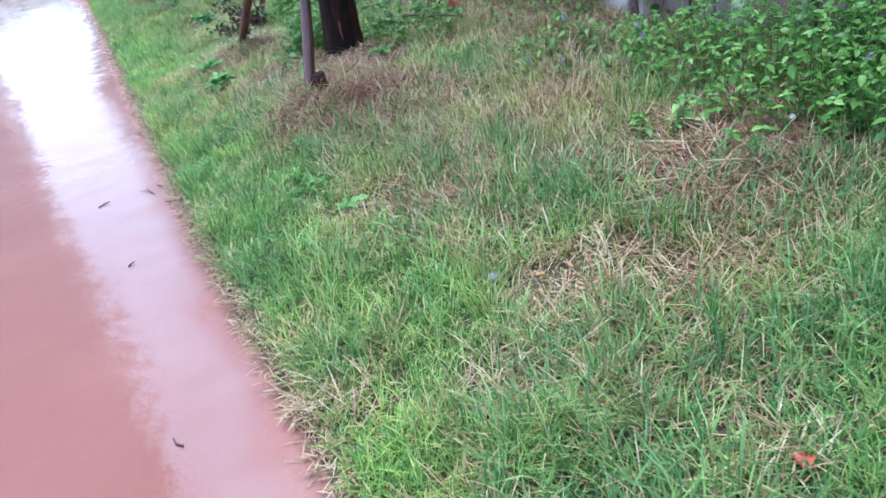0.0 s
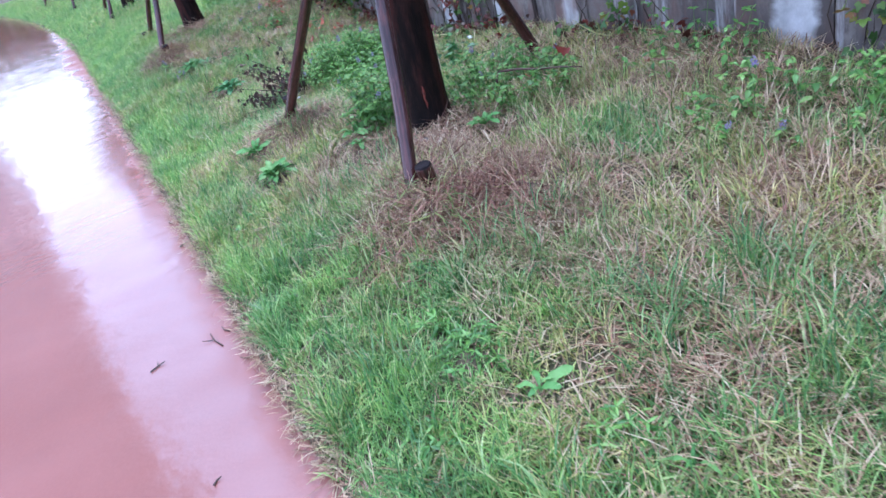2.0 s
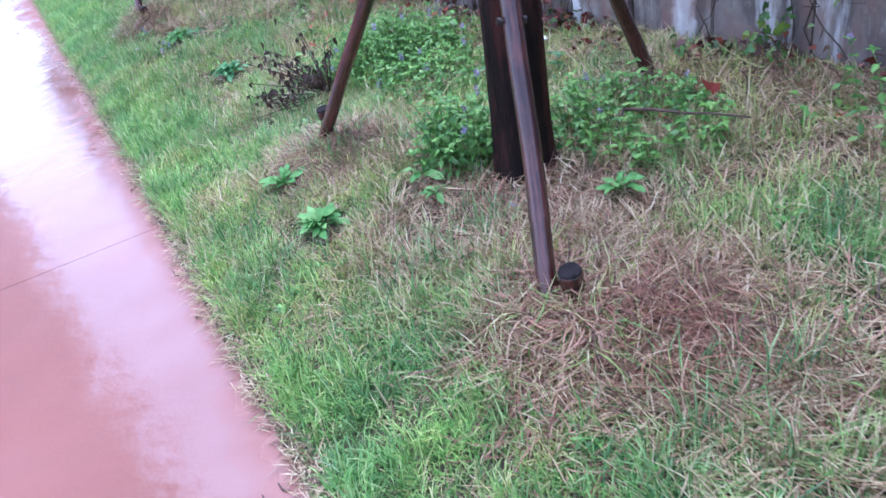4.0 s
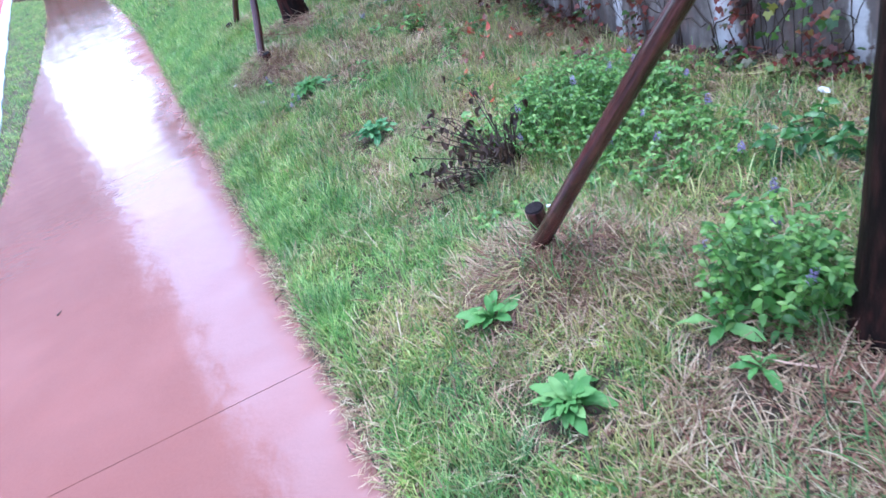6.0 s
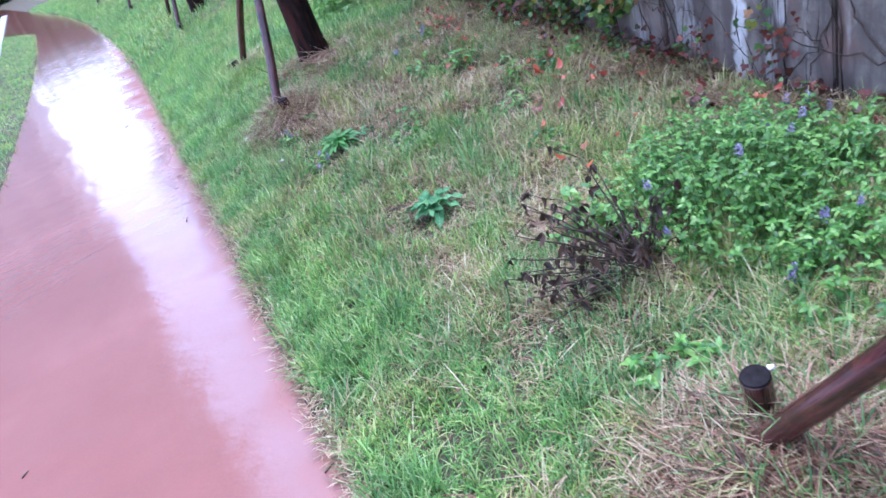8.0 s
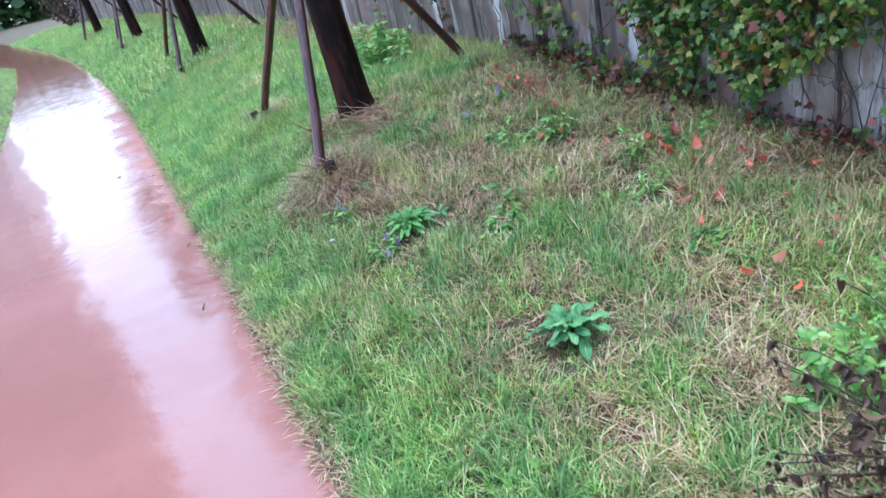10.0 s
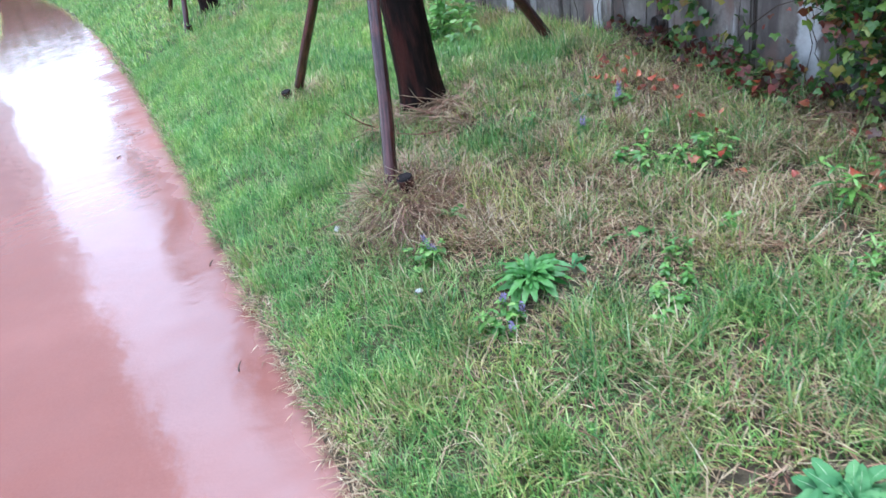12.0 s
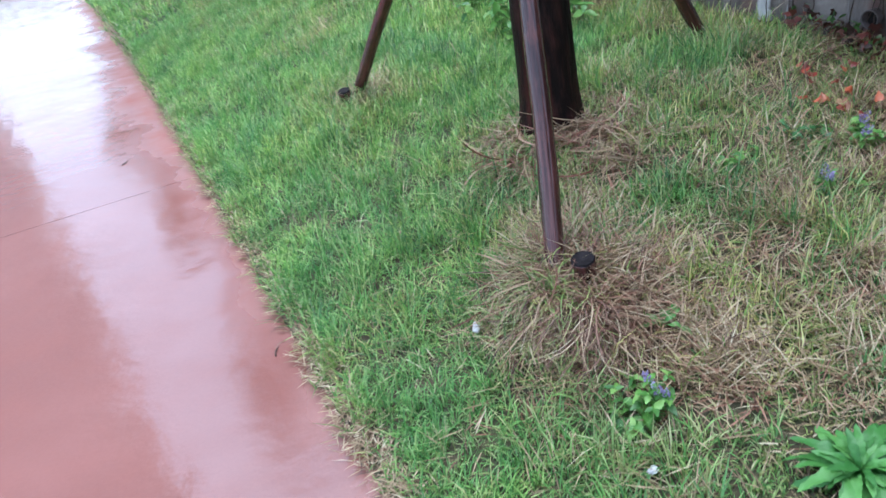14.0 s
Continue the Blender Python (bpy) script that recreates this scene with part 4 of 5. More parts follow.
rosette(1.245, 5.58, 38, 0.12, "broad", ROSETTE, "bright green broad-leaved rosette weed in short grass", 1, 0.75)
rosette(1.27, 6.05, 13, 0.13, "broad", ROSETTE, "green rosette weed beside a straw mound", 2, 0.85)
rosette(1.62, 5.32, 7, 0.095, "broad", ROSETTE, "faded low rosette weed in dry straw", 3, 0.35)
rosette(1.66, 5.48, 6, 0.13, "broad", ROSETTE, "broad-leaved weed below a bushy herb", 4, 0.4)
herb(1.60, 6.55, 0.09, 0.08, 0.11, 12, "pale green leafy weed behind a stake", 74, 0.05, LEAF)
rosette(1.58, 8.0, 30, 0.135, "wavy", ROSETTE_BLUE, "large blue-green wavy-leaved rosette weed in grass", 6, 0.8)
rosette(1.512, 9.08, 64, 0.132, "narrow", ROSETTE_DEEP, "dark green narrow-leaved rosette weed in dry grass", 7, 0.75)
rosette(1.64, 9.04, 4, 0.13, "broad", ROSETTE_BLUE, "flat pale leaves beside a rosette weed", 8, 0.2)
rosette(1.865, 9.05, 4, 0.11, "broad", ROSETTE, "flat light green leaves in dry grass", 9, 0.2)
rosette(1.25, 3.36, 6, 0.085, "broad", ROSETTE, "small bright green rosette in grass", 10, 0.5)
rosette(2.00, 4.77, 11, 0.10, "broad", ROSETTE, "green broad-leaved weed near a tree trunk", 11, 0.7)
rosette(1.33, 2.95, 5, 0.07, "narrow", ROSETTE, "small narrow-leaved weed in grass", 12, 0.6)
rosette(1.50, 9.62, 7, 0.08, "broad", ROSETTE, "small green weed beside a straw mound", 13, 0.5)


def withered_shrub(x, y, reach, height, stems, seed, label, lean=(0.0, 0.0), leaf=0.04, mat=DEAD, fallen=0.0):
    rng = np.random.default_rng(seed)
    thing = tagged(new("withered_shrub"), label, "shrub")
    gz = ground_z(x, y)
    thing.matrix_basis = pose(x, y, gz)
    pos, yaw, pitch, size = [], [], [], []
    for _ in range(stems):
        wood = Bits()
        a = rng.random() * 6.283
        out = reach * rng.uniform(0.35, 1.0)
        low = rng.random() < fallen
        if low:
            a, out = math.pi + rng.normal(0, 0.55), reach * rng.uniform(0.6, 1.1)
        tip = np.array([out * math.cos(a) + lean[0] * rng.uniform(0.5, 1.2), out * math.sin(a) + lean[1] * rng.uniform(0.5, 1.2), height * (rng.uniform(0.1, 0.35) if low else rng.uniform(0.25, 1.0))])
        pts = []
        for i in range(7):
            s = i / 6
            p = tip * (s, s, s**0.8) + rng.normal(0, 0.006, 3) * s
            p[2] = max(p[2], ground_z(x + p[0], y + p[1]) - gz + 0.008)
            pts.append(p)
        wood.add(*tube(pts, np.linspace(0.0048, 0.0015, 7), 5))
        for i in range(2, 7):
            if rng.random() < 0.5:
                side = pts[i] + rng.normal(0, 0.035, 3) + (0, 0, 0.02)
                wood.add(*tube([pts[i], (pts[i] + side) / 2 + rng.normal(0, 0.004, 3), side], (0.002, 0.0015, 0.001), 4))
                ends = [side]
            else:
                ends = [pts[i]]
            for e in ends:
                for _ in range(rng.integers(0, 2) if i < 4 else rng.integers(1, 4)):
                    pos.append(e)
                    yaw.append(rng.random() * 6.283)
                    pitch.append(rng.normal(-1.0, 0.45))
                    size.append(leaf * rng.uniform(0.6, 1.3))
        part_mesh("stem", wood.mesh("stem", STEM), thing)
    n = len(pos)
    v, f = scatter(leaf_shape(0.5, -0.5, 0.45, 0.45, 5), np.array(pos), yaw, pitch, rng.normal(0, 0.8, n), size)
    part_mesh("leaves", tri_mesh("leaves", v, f, mat), thing, "shrivelled dark brown leaves", "stuff")


withered_shrub(1.87, 6.98, 0.29, 0.38, 42, 81, "withered dark brown shrub with shrivelled leaves", (-0.14, 0.08), 0.035, fallen=0.35)
withered_shrub(0.35, 37.5, 0.9, 1.3, 60, 82, "bare reddish brown shrub beside the far path", (0, 0), 0.12)

# ---- climbing ivy on the wall ----


def lobed_leaf():
    """A three-pointed creeper leaf of length 1, its lobes cupped down at the tips."""
    rim = ((180, 0.10), (128, 0.42), (100, 0.50), (74, 0.66), (52, 0.44), (30, 0.52), (0, 0.72), (-30, 0.52), (-52, 0.44), (-74, 0.66), (-100, 0.50), (-128, 0.42))
    v = [(0.28, 0, 0.03)]
    for a, r in rim:
        v.append((0.28 + r * math.cos(radians(a)), r * 0.82 * math.sin(radians(a)), 0.10 * abs(math.sin(radians(a))) - 0.42 * r * r))
    n = len(rim)
    return np.array(v, float), np.array([(0, 1 + (k + 1) % n, 1 + k) for k in range(n)], int)


IVY_SHAPE = lobed_leaf()

IVY_LEAF = tri_mesh("leaf", *IVY_SHAPE, IVY_ONE)


def ivy(y0, y1, z0, z1, n, label, seed, density=1.0, stems=10, mat=None, sprays=(), red=()):
    rng = np.random.default_rng(seed)
    thing = tagged(new("ivy"), label, "climbing plant", "ivy on the wall")
    yc = (y0 + y1) / 2
    thing.matrix_basis = pose(wall_x(yc), yc, ground_z(wall_x(yc) - 0.05, yc))
    gz = ground_z(wall_x(yc) - 0.05, yc)
    for _ in range(stems):
        y, z = rng.uniform(y0, y1), gz + 0.01
        pts = []
        for i in range(14):
            pts.append(np.array([-0.006 + 0.003 * rng.normal(), y - yc, z - gz]))
            y, z = y + rng.normal(0, 0.035), z + (z1 - gz) / 13
        part_mesh("stem", tri_mesh("stem", *tube(pts, np.linspace(rng.uniform(0.002, 0.004), 0.0012, 14), 4), STEM), thing)
    y = rng.uniform(y0, y1, n * 3)
    z = z0 + (z1 - z0) * rng.random(n * 3)
    low = z0 + 0.28 * vnoise(y, 0 * y, 0.22, seed) + 0.15 * (np.abs(y - yc) / (y1 - y0) * 2) ** 3
    keep = np.flatnonzero((z > low) & (vnoise(y, z, 0.16, seed + 1) < density + 0.2 * (z - z0)))[:n]
    y, z = y[keep], z[keep]
    for sy, sz, m in sprays:
        y, z = np.append(y, sy + rng.normal(0, 0.045, m)), np.append(z, sz + rng.normal(0, 0.05, m))
    n = len(y)
    out = rng.uniform(0.015, 0.15, n)
    pos = np.stack([-out, y - yc, z - gz], -1)
    yaw, pitch, roll, size = np.pi + rng.normal(0, 0.9, n), rng.normal(-0.6, 0.65, n), rng.normal(0, 0.75, n), rng.uniform(0.024, 0.055, n)
    # the outermost low leaves one by one
    single = np.argsort(z + 0.8 * (0.15 - out))[: min(n // 3, 150)]
    frames = turns(yaw, pitch, roll)
    for k in single:
        ob = part_mesh("leaf", IVY_LEAF, thing)
        ob.matrix_basis = Matrix.Translation(pos[k]) @ Matrix(frames[k].tolist()).to_4x4() @ Matrix.Scale(float(size[k]), 4)
    rest = np.setdiff1d(np.arange(n), single)
    v, f = scatter(IVY_SHAPE, pos[rest], yaw[rest], pitch[rest], roll[rest], size[rest])
    part_mesh("foliage", tri_mesh("foliage", v, f, mat or IVY), thing, kind="stuff")
    # single red leaves low on the bare stems
    me = tri_mesh("leaf", *IVY_SHAPE, IVY_RED)
    tufts = [(ry, rz - gz) for ry, rz in red for _ in range(3)] + [(rng.uniform(y0 - 0.1, y1 + 0.1), 0.05 + 0.34 * rng.random() ** 1.6) for _ in range(int(2 + 3 * (y1 - y0)))]
    for _ in range(int(12 + 18 * (y1 - y0)) + 9 * len(red)):
        ob = part_mesh("leaf", me, thing)
        yy, zz = tufts[int(rng.random() ** 1.5 * len(tufts))]
        yy, zz = yy + rng.normal(0, 0.05), max(0.02, zz + rng.normal(0, 0.045))
        ob.matrix_basis = pose(-rng.uniform(0.02, 0.08), yy - yc, zz, 0, 0, 180 + rng.normal(0, 50)) @ pose(0, 0, 0, rng.uniform(-40, 40), rng.uniform(5, 80), 0) @ Matrix.Scale(rng.uniform(0.02, 0.04), 4)


ivy(8.02, 9.42, 0.38, 2.0, 6800, "thick green ivy turning red, hanging on the concrete wall", 91, 1.1, 14, None, ((9.41, 0.5, 22), (9.19, 0.45, 26), (8.6, 0.44, 24), (8.9, 0.46, 24)), ((7.92, 0.40), (8.0, 0.34), (9.18, 0.32), (8.9, 0.34)))
ivy(9.85, 10.6, 0.50, 2.0, 760, "thin ivy strands with green and red leaves", 92, 0.66, 8, None, ((9.98, 0.55, 16), (9.96, 0.64, 16)), ((10.15, 0.43), (10.05, 0.44), (10.3, 0.4), (10.5, 0.28)))
ivy(9.55, 9.95, 0.80, 2.0, 110, "few ivy sprays on bare concrete", 98, 0.55, 5, None, ((9.64, 0.58, 14), (9.8, 0.62, 12), (9.6, 0.52, 8)), ((9.79, 0.49),))
ivy(7.2, 7.7, 0.62, 1.9, 160, "sparse ivy with small red leaves", 93, 0.5, 8, None, ((7.51, 0.47, 8), (7.6, 0.56, 10)), ((7.49, 0.37), (7.46, 0.46), (7.6, 0.34)))
ivy(6.05, 6.5, 0.45, 1.9, 90, "narrow ivy strand with green and red leaves", 94, 0.55, 6, None, ((6.32, 0.49, 14), (6.28, 0.56, 10), (6.5, 0.52, 4)), ((6.36, 0.38), (6.37, 0.29), (6.36, 0.44)))
ivy(6.45, 7.0, 0.85, 1.9, 50, "bare ivy stems with few leaves", 95, 0.5, 9, None, ((6.57, 0.5, 8), (6.6, 0.6, 6)), ((6.82, 0.45), (6.82, 0.47)))
ivy(4.5, 5.0, 0.5, 1.9, 170, "thin ivy with dark red leaves", 96, 0.5, 8, None, ((5.02, 0.44, 22), (4.98, 0.52, 18)), ((5.05, 0.33), (5.07, 0.3)))
ivy(3.5, 3.95, 0.42, 1.9, 260, "dark ivy strand on the stained wall", 97, 0.7, 6)
ivy(11.2, 12.8, 0.55, 1.9, 420, "loose ivy on the far stretch of wall", 99, 0.55, 9)


def wall_root(points, r, seed):
    thing = Bits()
    rng = np.random.default_rng(seed)
    pts = np.array([(wall_x(y) - 0.012, y, z) for y, z in points])
    fine = np.concatenate([np.linspace(pts[i], pts[i + 1], 6)[:-1] for i in range(len(pts) - 1)] + [pts[-1:]])
    fine[:, 1:] += rng.normal(0, 0.011, (len(fine), 2))
    ob = new("vine_stem", tri_mesh("vine_stem", *tube(fine, np.linspace(r * 0.5, r * 0.2, len(fine)), 6, 0.15), STEM))
    tagged(ob, "bare dark vine stem clinging to the concrete wall", "vine", "bare vine stems on the wall")


for k, (pts, r) in enumerate((
    (((6.98, 0.2), (7.02, 0.36), (7.14, 0.46), (7.22, 0.62), (7.2, 0.9)), 0.011),
    (((7.02, 0.36), (6.9, 0.42), (6.76, 0.46), (6.6, 0.5), (6.5, 0.7)), 0.008),
    (((7.05, 0.38), (7.25, 0.38), (7.45, 0.41), (7.6, 0.45)), 0.007),
    (((6.3, 0.26), (6.27, 0.5), (6.3, 0.8), (6.25, 1.2)), 0.008),
    (((6.62, 0.25), (6.6, 0.5), (6.64, 0.8), (6.6, 1.1)), 0.006),
    (((7.5, 0.2), (7.48, 0.5), (7.55, 0.8)), 0.006),
    (((5.8, 0.3), (5.84, 0.5), (5.76, 0.7), (5.8, 1.0)), 0.006),
    (((5.3, 0.3), (5.42, 0.5), (5.38, 0.8)), 0.006),
    (((9.7, 0.3), (9.72, 0.6), (9.68, 1.0)), 0.006),
    (((10.95, 0.42), (11.0, 0.6), (10.9, 0.9)), 0.006),
)):
    wall_root(pts, r, k)

vrng = np.random.default_rng(55)
for k in range(20):
    y0, z0 = vrng.uniform(4.2, 11.0), 0.0
    z0 = ground_z(wall_x(y0) - 0.05, y0)
    drift = vrng.normal(0, 0.10)
    pts = [(float(y0 + drift * q + vrng.normal(0, 0.03)), float(z0 + 0.22 * q)) for q in range(5)]
    wall_root(pts, vrng.uniform(0.003, 0.006), 100 + k)
    if k % 2:
        y1, z1 = pts[1]
        side = 1 if vrng.random() < 0.5 else -1
        wall_root([(y1, z1), (y1 + side * 0.10, z1 + 0.05), (y1 + side * 0.22, z1 + float(vrng.uniform(-0.02, 0.1)))], 0.0035, 200 + k)


# creeping leaves and dead litter along the foot of the wall
CREEP = foliage_mat("creeping_leaf", ((0, (0.035, 0.018, 0.012)), (0.3, (0.09, 0.022, 0.016)), (0.5, (0.20, 0.03, 0.02)), (0.62, (0.10, 0.06, 0.035)), (0.75, (0.05, 0.13, 0.03)), (1, (0.12, 0.24, 0.05))), 0.5, 0.2, 0.3)


def wall_foot_creeper(y0, y1, n, label, seed):
    rng = np.random.default_rng(seed)
    spots = rng.uniform(y0, y1, max(4, int((y1 - y0) * 9)))
    depth = np.abs(rng.normal(0, 0.12, len(spots)))
    pick = rng.integers(0, len(spots), n)
    y = spots[pick] + rng.normal(0, 0.05, n)
    x = np.array([wall_x(v) for v in y]) - 0.03 - np.clip(depth[pick] + rng.normal(0, 0.04, n), 0, 0.5)
    z = bank(x, y) + 0.02 + 0.10 * rng.random(n) ** 1.5
    v, f = scatter(IVY_SHAPE, np.stack([x, y, z], -1), rng.random(n) * 6.283, rng.normal(-0.4, 0.5, n), rng.normal(0, 0.6, n), rng.uniform(0.022, 0.05, n))
    tagged(new("creeper", tri_mesh("creeper", v, f, CREEP)), label, "creeper", "creepers at the wall foot", "stuff")


wall_foot_creeper(7.6, 9.3, 340, "red and brown creeper leaves matted below the ivy", 1)
wall_foot_creeper(9.3, 10.8, 440, "dark red and green creeper below the thin ivy", 2)
wall_foot_creeper(6.1, 7.6, 300, "brown creeper leaves and litter at the wall foot", 3)
wall_foot_creeper(4.3, 6.1, 200, "withered creeper leaves along the stained wall", 4)

# ---- litter, fallen leaves, twigs, chips ----
FALL = tri_mesh("fallen_leaf", *leaf_shape(0.8, 0.35, -0.35, 0.42, 7, 0.16), FALLEN)
big = [(2.845, 9.46), (2.884, 9.23), (2.98, 9.32), (2.778, 8.975), (2.643, 8.757), (2.543, 8.574), (2.283, 8.30), (2.358, 8.185), (2.31, 9.195), (2.398, 9.076), (2.6, 8.78), (2.68, 8.74), (2.59, 8.53), (2.81, 8.16), (2.205, 7.80), (2.72, 8.28), (2.56, 8.60)]
spots = big + [(2.13, 7.80), (2.22, 8.12), (2.13, 7.66), (2.54, 8.45), (2.65, 7.95), (2.32, 8.34), (2.66, 4.50), (2.56, 4.87), (2.38, 4.94), (2.62, 8.28), (2.72, 8.36), (2.40, 9.20), (2.52, 9.30), (2.80, 9.55), (2.86, 9.2), (2.92, 9.0), (2.55, 8.05), (2.9, 8.5), (2.84, 8.2), (2.2, 7.3), (2.62, 10.0), (2.8, 10.1), (2.45, 8.9), (2.42, 5.0), (2.88, 7.8), (2.93, 7.5), (1.53, 1.63), (2.35, 7.75), (2.5, 7.82)]
frng = np.random.default_rng(5)
for _ in range(13):
    cx, cy = frng.uniform(2.5, 2.98), frng.uniform(7.4, 10.4)
    spots += [(float(cx + frng.normal(0, 0.05)), float(cy + frng.normal(0, 0.06))) for _ in range(frng.integers(2, 7))]
spots = [(min(x, 3.0), y) for x, y in spots]
for k, (x, y) in enumerate(spots):
    ob = new("fallen_leaf", FALL)
    tagged(ob, "curled red-orange fallen leaf on dry grass", "leaf", "fallen leaves on the bank")
    s = 0.08 if (x, y) == (2.56, 4.87) else frng.uniform(0.05, 0.068) if k < len(big) else frng.uniform(0.025, 0.048)
    ob.matrix_basis = pose(x, y, ground_z(x, y) + frng.uniform(0.045, 0.075) + (0.06 if (x, y) == (2.56, 4.87) else 0), frng.uniform(-24, 24), frng.uniform(-24, 24), frng.uniform(0, 360)) @ Matrix.Scale(s, 4)


def twig(x, y, length, turn, fork, z=0.0):
    b = Bits()
    d = np.array([math.cos(radians(turn)), math.sin(radians(turn)), 0])
    n = np.array([-d[1], d[0], 0])
    p0 = np.array([x, y, z + 0.004])
    b.add(*tube([p0, p0 + d * length * 0.5 + n * 0.006, p0 + d * length + (0, 0, 0.004)], (0.003, 0.0028, 0.0016), 6))
    if fork:
        m = p0 + d * length * 0.55 + n * 0.006
        b.add(*tube([m, m + d * length * 0.2 + n * length * 0.3 + (0, 0, 0.006)], (0.0022, 0.0012), 5))
    tagged(new("twig", b.mesh("twig", TWIG)), "small dark twig lying on the wet red path", "twig", "twigs on the path")


for args in ((0.655, 4.54, 0.12, 100, True), (0.40, 4.59, 0.06, 20, True), (0.73, 4.38, 0.05, 150, False), (0.70, 4.62, 0.05, 110, False), (0.60, 9.57, 0.05, 70, False), (0.40, 12.68, 0.05, 40, False), (0.70, 7.05, 0.06, 20, False), (0.71, 5.97, 0.07, 100, False), (0.47, 3.85, 0.03, 30, False), (0.50, 2.67, 0.045, 115, False), (-0.23, 7.81, 0.03, 40, False), (0.66, 10.48, 0.04, 60, False), (0.69, 5.62, 0.04, 20, False)):
    twig(*args)


def scrap(x, y, size, mat, label, name, category, seed, up=0.02):
    """A crumpled or broken bit."""
    rng = random.Random(seed)
    bm = bmesh.new()
    bmesh.ops.create_icosphere(bm, subdivisions=2, radius=1)
    for v in bm.verts:
        v.co *= 1 + rng.uniform(-0.22, 0.22)
        v.co.x, v.co.y, v.co.z = v.co.x * size[0], v.co.y * size[1], v.co.z * size[2]
    ob = part(name, bm, mat)
    ob.matrix_basis = pose(x, y, ground_z(x, y) + up, rng.uniform(-15, 15), rng.uniform(-15, 15), rng.uniform(0, 360))
    tagged(ob, label, category)


scrap(2.75, 6.14, (0.034, 0.013, 0.010), PLASTIC, "crumpled white plastic scrap below the wall", "litter", "litter", 1, 0.06)
scrap(1.43, 2.58, (0.03, 0.022, 0.014), STONE, "grey pebble lying in the grass", "pebble", "stone", 2)
scrap(1.22, 9.335, (0.014, 0.010, 0.008), PAPER, "small white paper scrap in the grass", "litter", "litter", 3, 0.04)
scrap(1.15, 9.97, (0.024, 0.012, 0.008), PAPER, "silvery wrapper scrap beside a straw mound", "litter", "litter", 4, 0.035)
scrap(2.48, 2.52, (0.016, 0.010, 0.008), PLASTIC, "small white scrap below the herbs", "litter", "litter", 5, 0.05)
scrap(2.57, 9.98, (0.030, 0.024, 0.010), CHIP, "pale yellowish dry leaf scrap in grass", "litter", "litter", 6, 0.05)
scrap(1.80, 4.98, (0.022, 0.018, 0.014), STONE, "grey pebble at the foot of a tree", "pebble", "stone", 7)
scrap(1.75, 5.02, (0.015, 0.012, 0.010), STONE, "small grey pebble at the foot of a tree", "pebble", "stone", 8)
scrap(1.64, 6.265, (0.010, 0.008, 0.006), PLASTIC, "white scrap caught on top of a stake", "litter", "litter", 9, 0.105)
crng = random.Random(12)
for k in range(22):
    x, y = 1.55 + crng.gauss(0, 0.06), 2.45 + crng.gauss(0, 0.09)
    bm = bmesh.new()
    bmesh.ops.create_cube(bm, size=1, matrix=Matrix.Diagonal((crng.uniform(0.012, 0.034), crng.uniform(0.005, 0.012), 0.004, 1)))
    for v in bm.verts:
        v.co.z += 0.004 * math.sin(v.co.x * 90)
    ob = part("wood_chip", bm, CHIP)
    ob.matrix_basis = pose(x, y, ground_z(x, y) + crng.uniform(0.02, 0.045), crng.uniform(-25, 25), crng.uniform(-25, 25), crng.uniform(0, 360))
    tagged(ob, "pale brown wood chip lying in the grass", "wood chip", "wood chips in the grass")

b = Bits()
sx, sy = 2.267, 5.04
b.add(*tube([(sx + 0.045 * k, sy - 0.098 * k, ground_z(sx + 0.045 * k, sy - 0.098 * k) + 0.11 + 0.006 * (k % 2)) for k in range(5)], np.linspace(0.006, 0.003, 5), 6, 0.1))
b.add(*tube([(sx, sy, ground_z(sx, sy) + 0.11), (sx - 0.03, sy + 0.03, ground_z(sx, sy) - 0.01)], (0.006, 0.005), 6))
tagged(new("stick", b.mesh("stick", TWIG)), "thin dark stick caught in the herbs behind a tree", "stick")

# ---- grass: tufts of blades, lush by the path, drier up the bank ----
STRAW_SPOTS = ((1.52, 4.40, 0.28, 0.5), (1.47, 6.12, 0.23, 0.55), (1.45, 9.90, 0.24, 0.6), (1.85, 10.45, 0.26, 0.2), (1.74, 4.15, 0.24, 0.5), (1.56, 11.8, 0.15, 0.5), (1.85, 4.85, 0.26, 0.28), (2.24, 2.47, 0.3, 0.45), (1.65, 5.2, 0.22, 0.15))


def dryness(x, y):
    u = x - edge_r(y) + 0.75
    d = 0.17 + 0.20 * sstep(0.95, 1.55, u) + 0.36 * (vnoise(x, y, 0.45, 21) - 0.5) + 0.46 * (vnoise(x, y, 0.12, 22) - 0.5)
    d = d - 0.30 * np.exp(-(((x - 1.9) / 0.5) ** 2) - ((y - 1.6) / 0.7) ** 2)
    for cx, cy, r, a in STRAW_SPOTS:
        d = d + a * np.exp(-((x - cx) ** 2 + (y - cy) ** 2) / r**2)
    d = d + 0.10 * sstep(2.3, 2.75, u) * sstep(6.8, 7.6, y) * sstep(10.8, 9.8, y) + 0.04 * np.exp(-(((x - 2.4) / 0.5) ** 2) - ((y - 8.3) / 1.1) ** 2) + 0.03 * np.exp(-(((x - 1.8) / 0.35) ** 2) - ((y - 9.1) / 0.5) ** 2)
    d = d + 0.13 * sstep(1.1, 1.5, u) * np.exp(-(((y - 3.2) / 0.85) ** 2)) - 0.07 * np.exp(-(((y - 7.3) / 0.8) ** 2))
    d = d + 0.03 * sstep(1.05, 1.3, u) * sstep(10.2, 9.4, y)
    d = d - 0.26 * sstep(9.5, 11, y) * sstep(2.9, 2.4, u)
    return np.where(u < 0, 0.12, d)


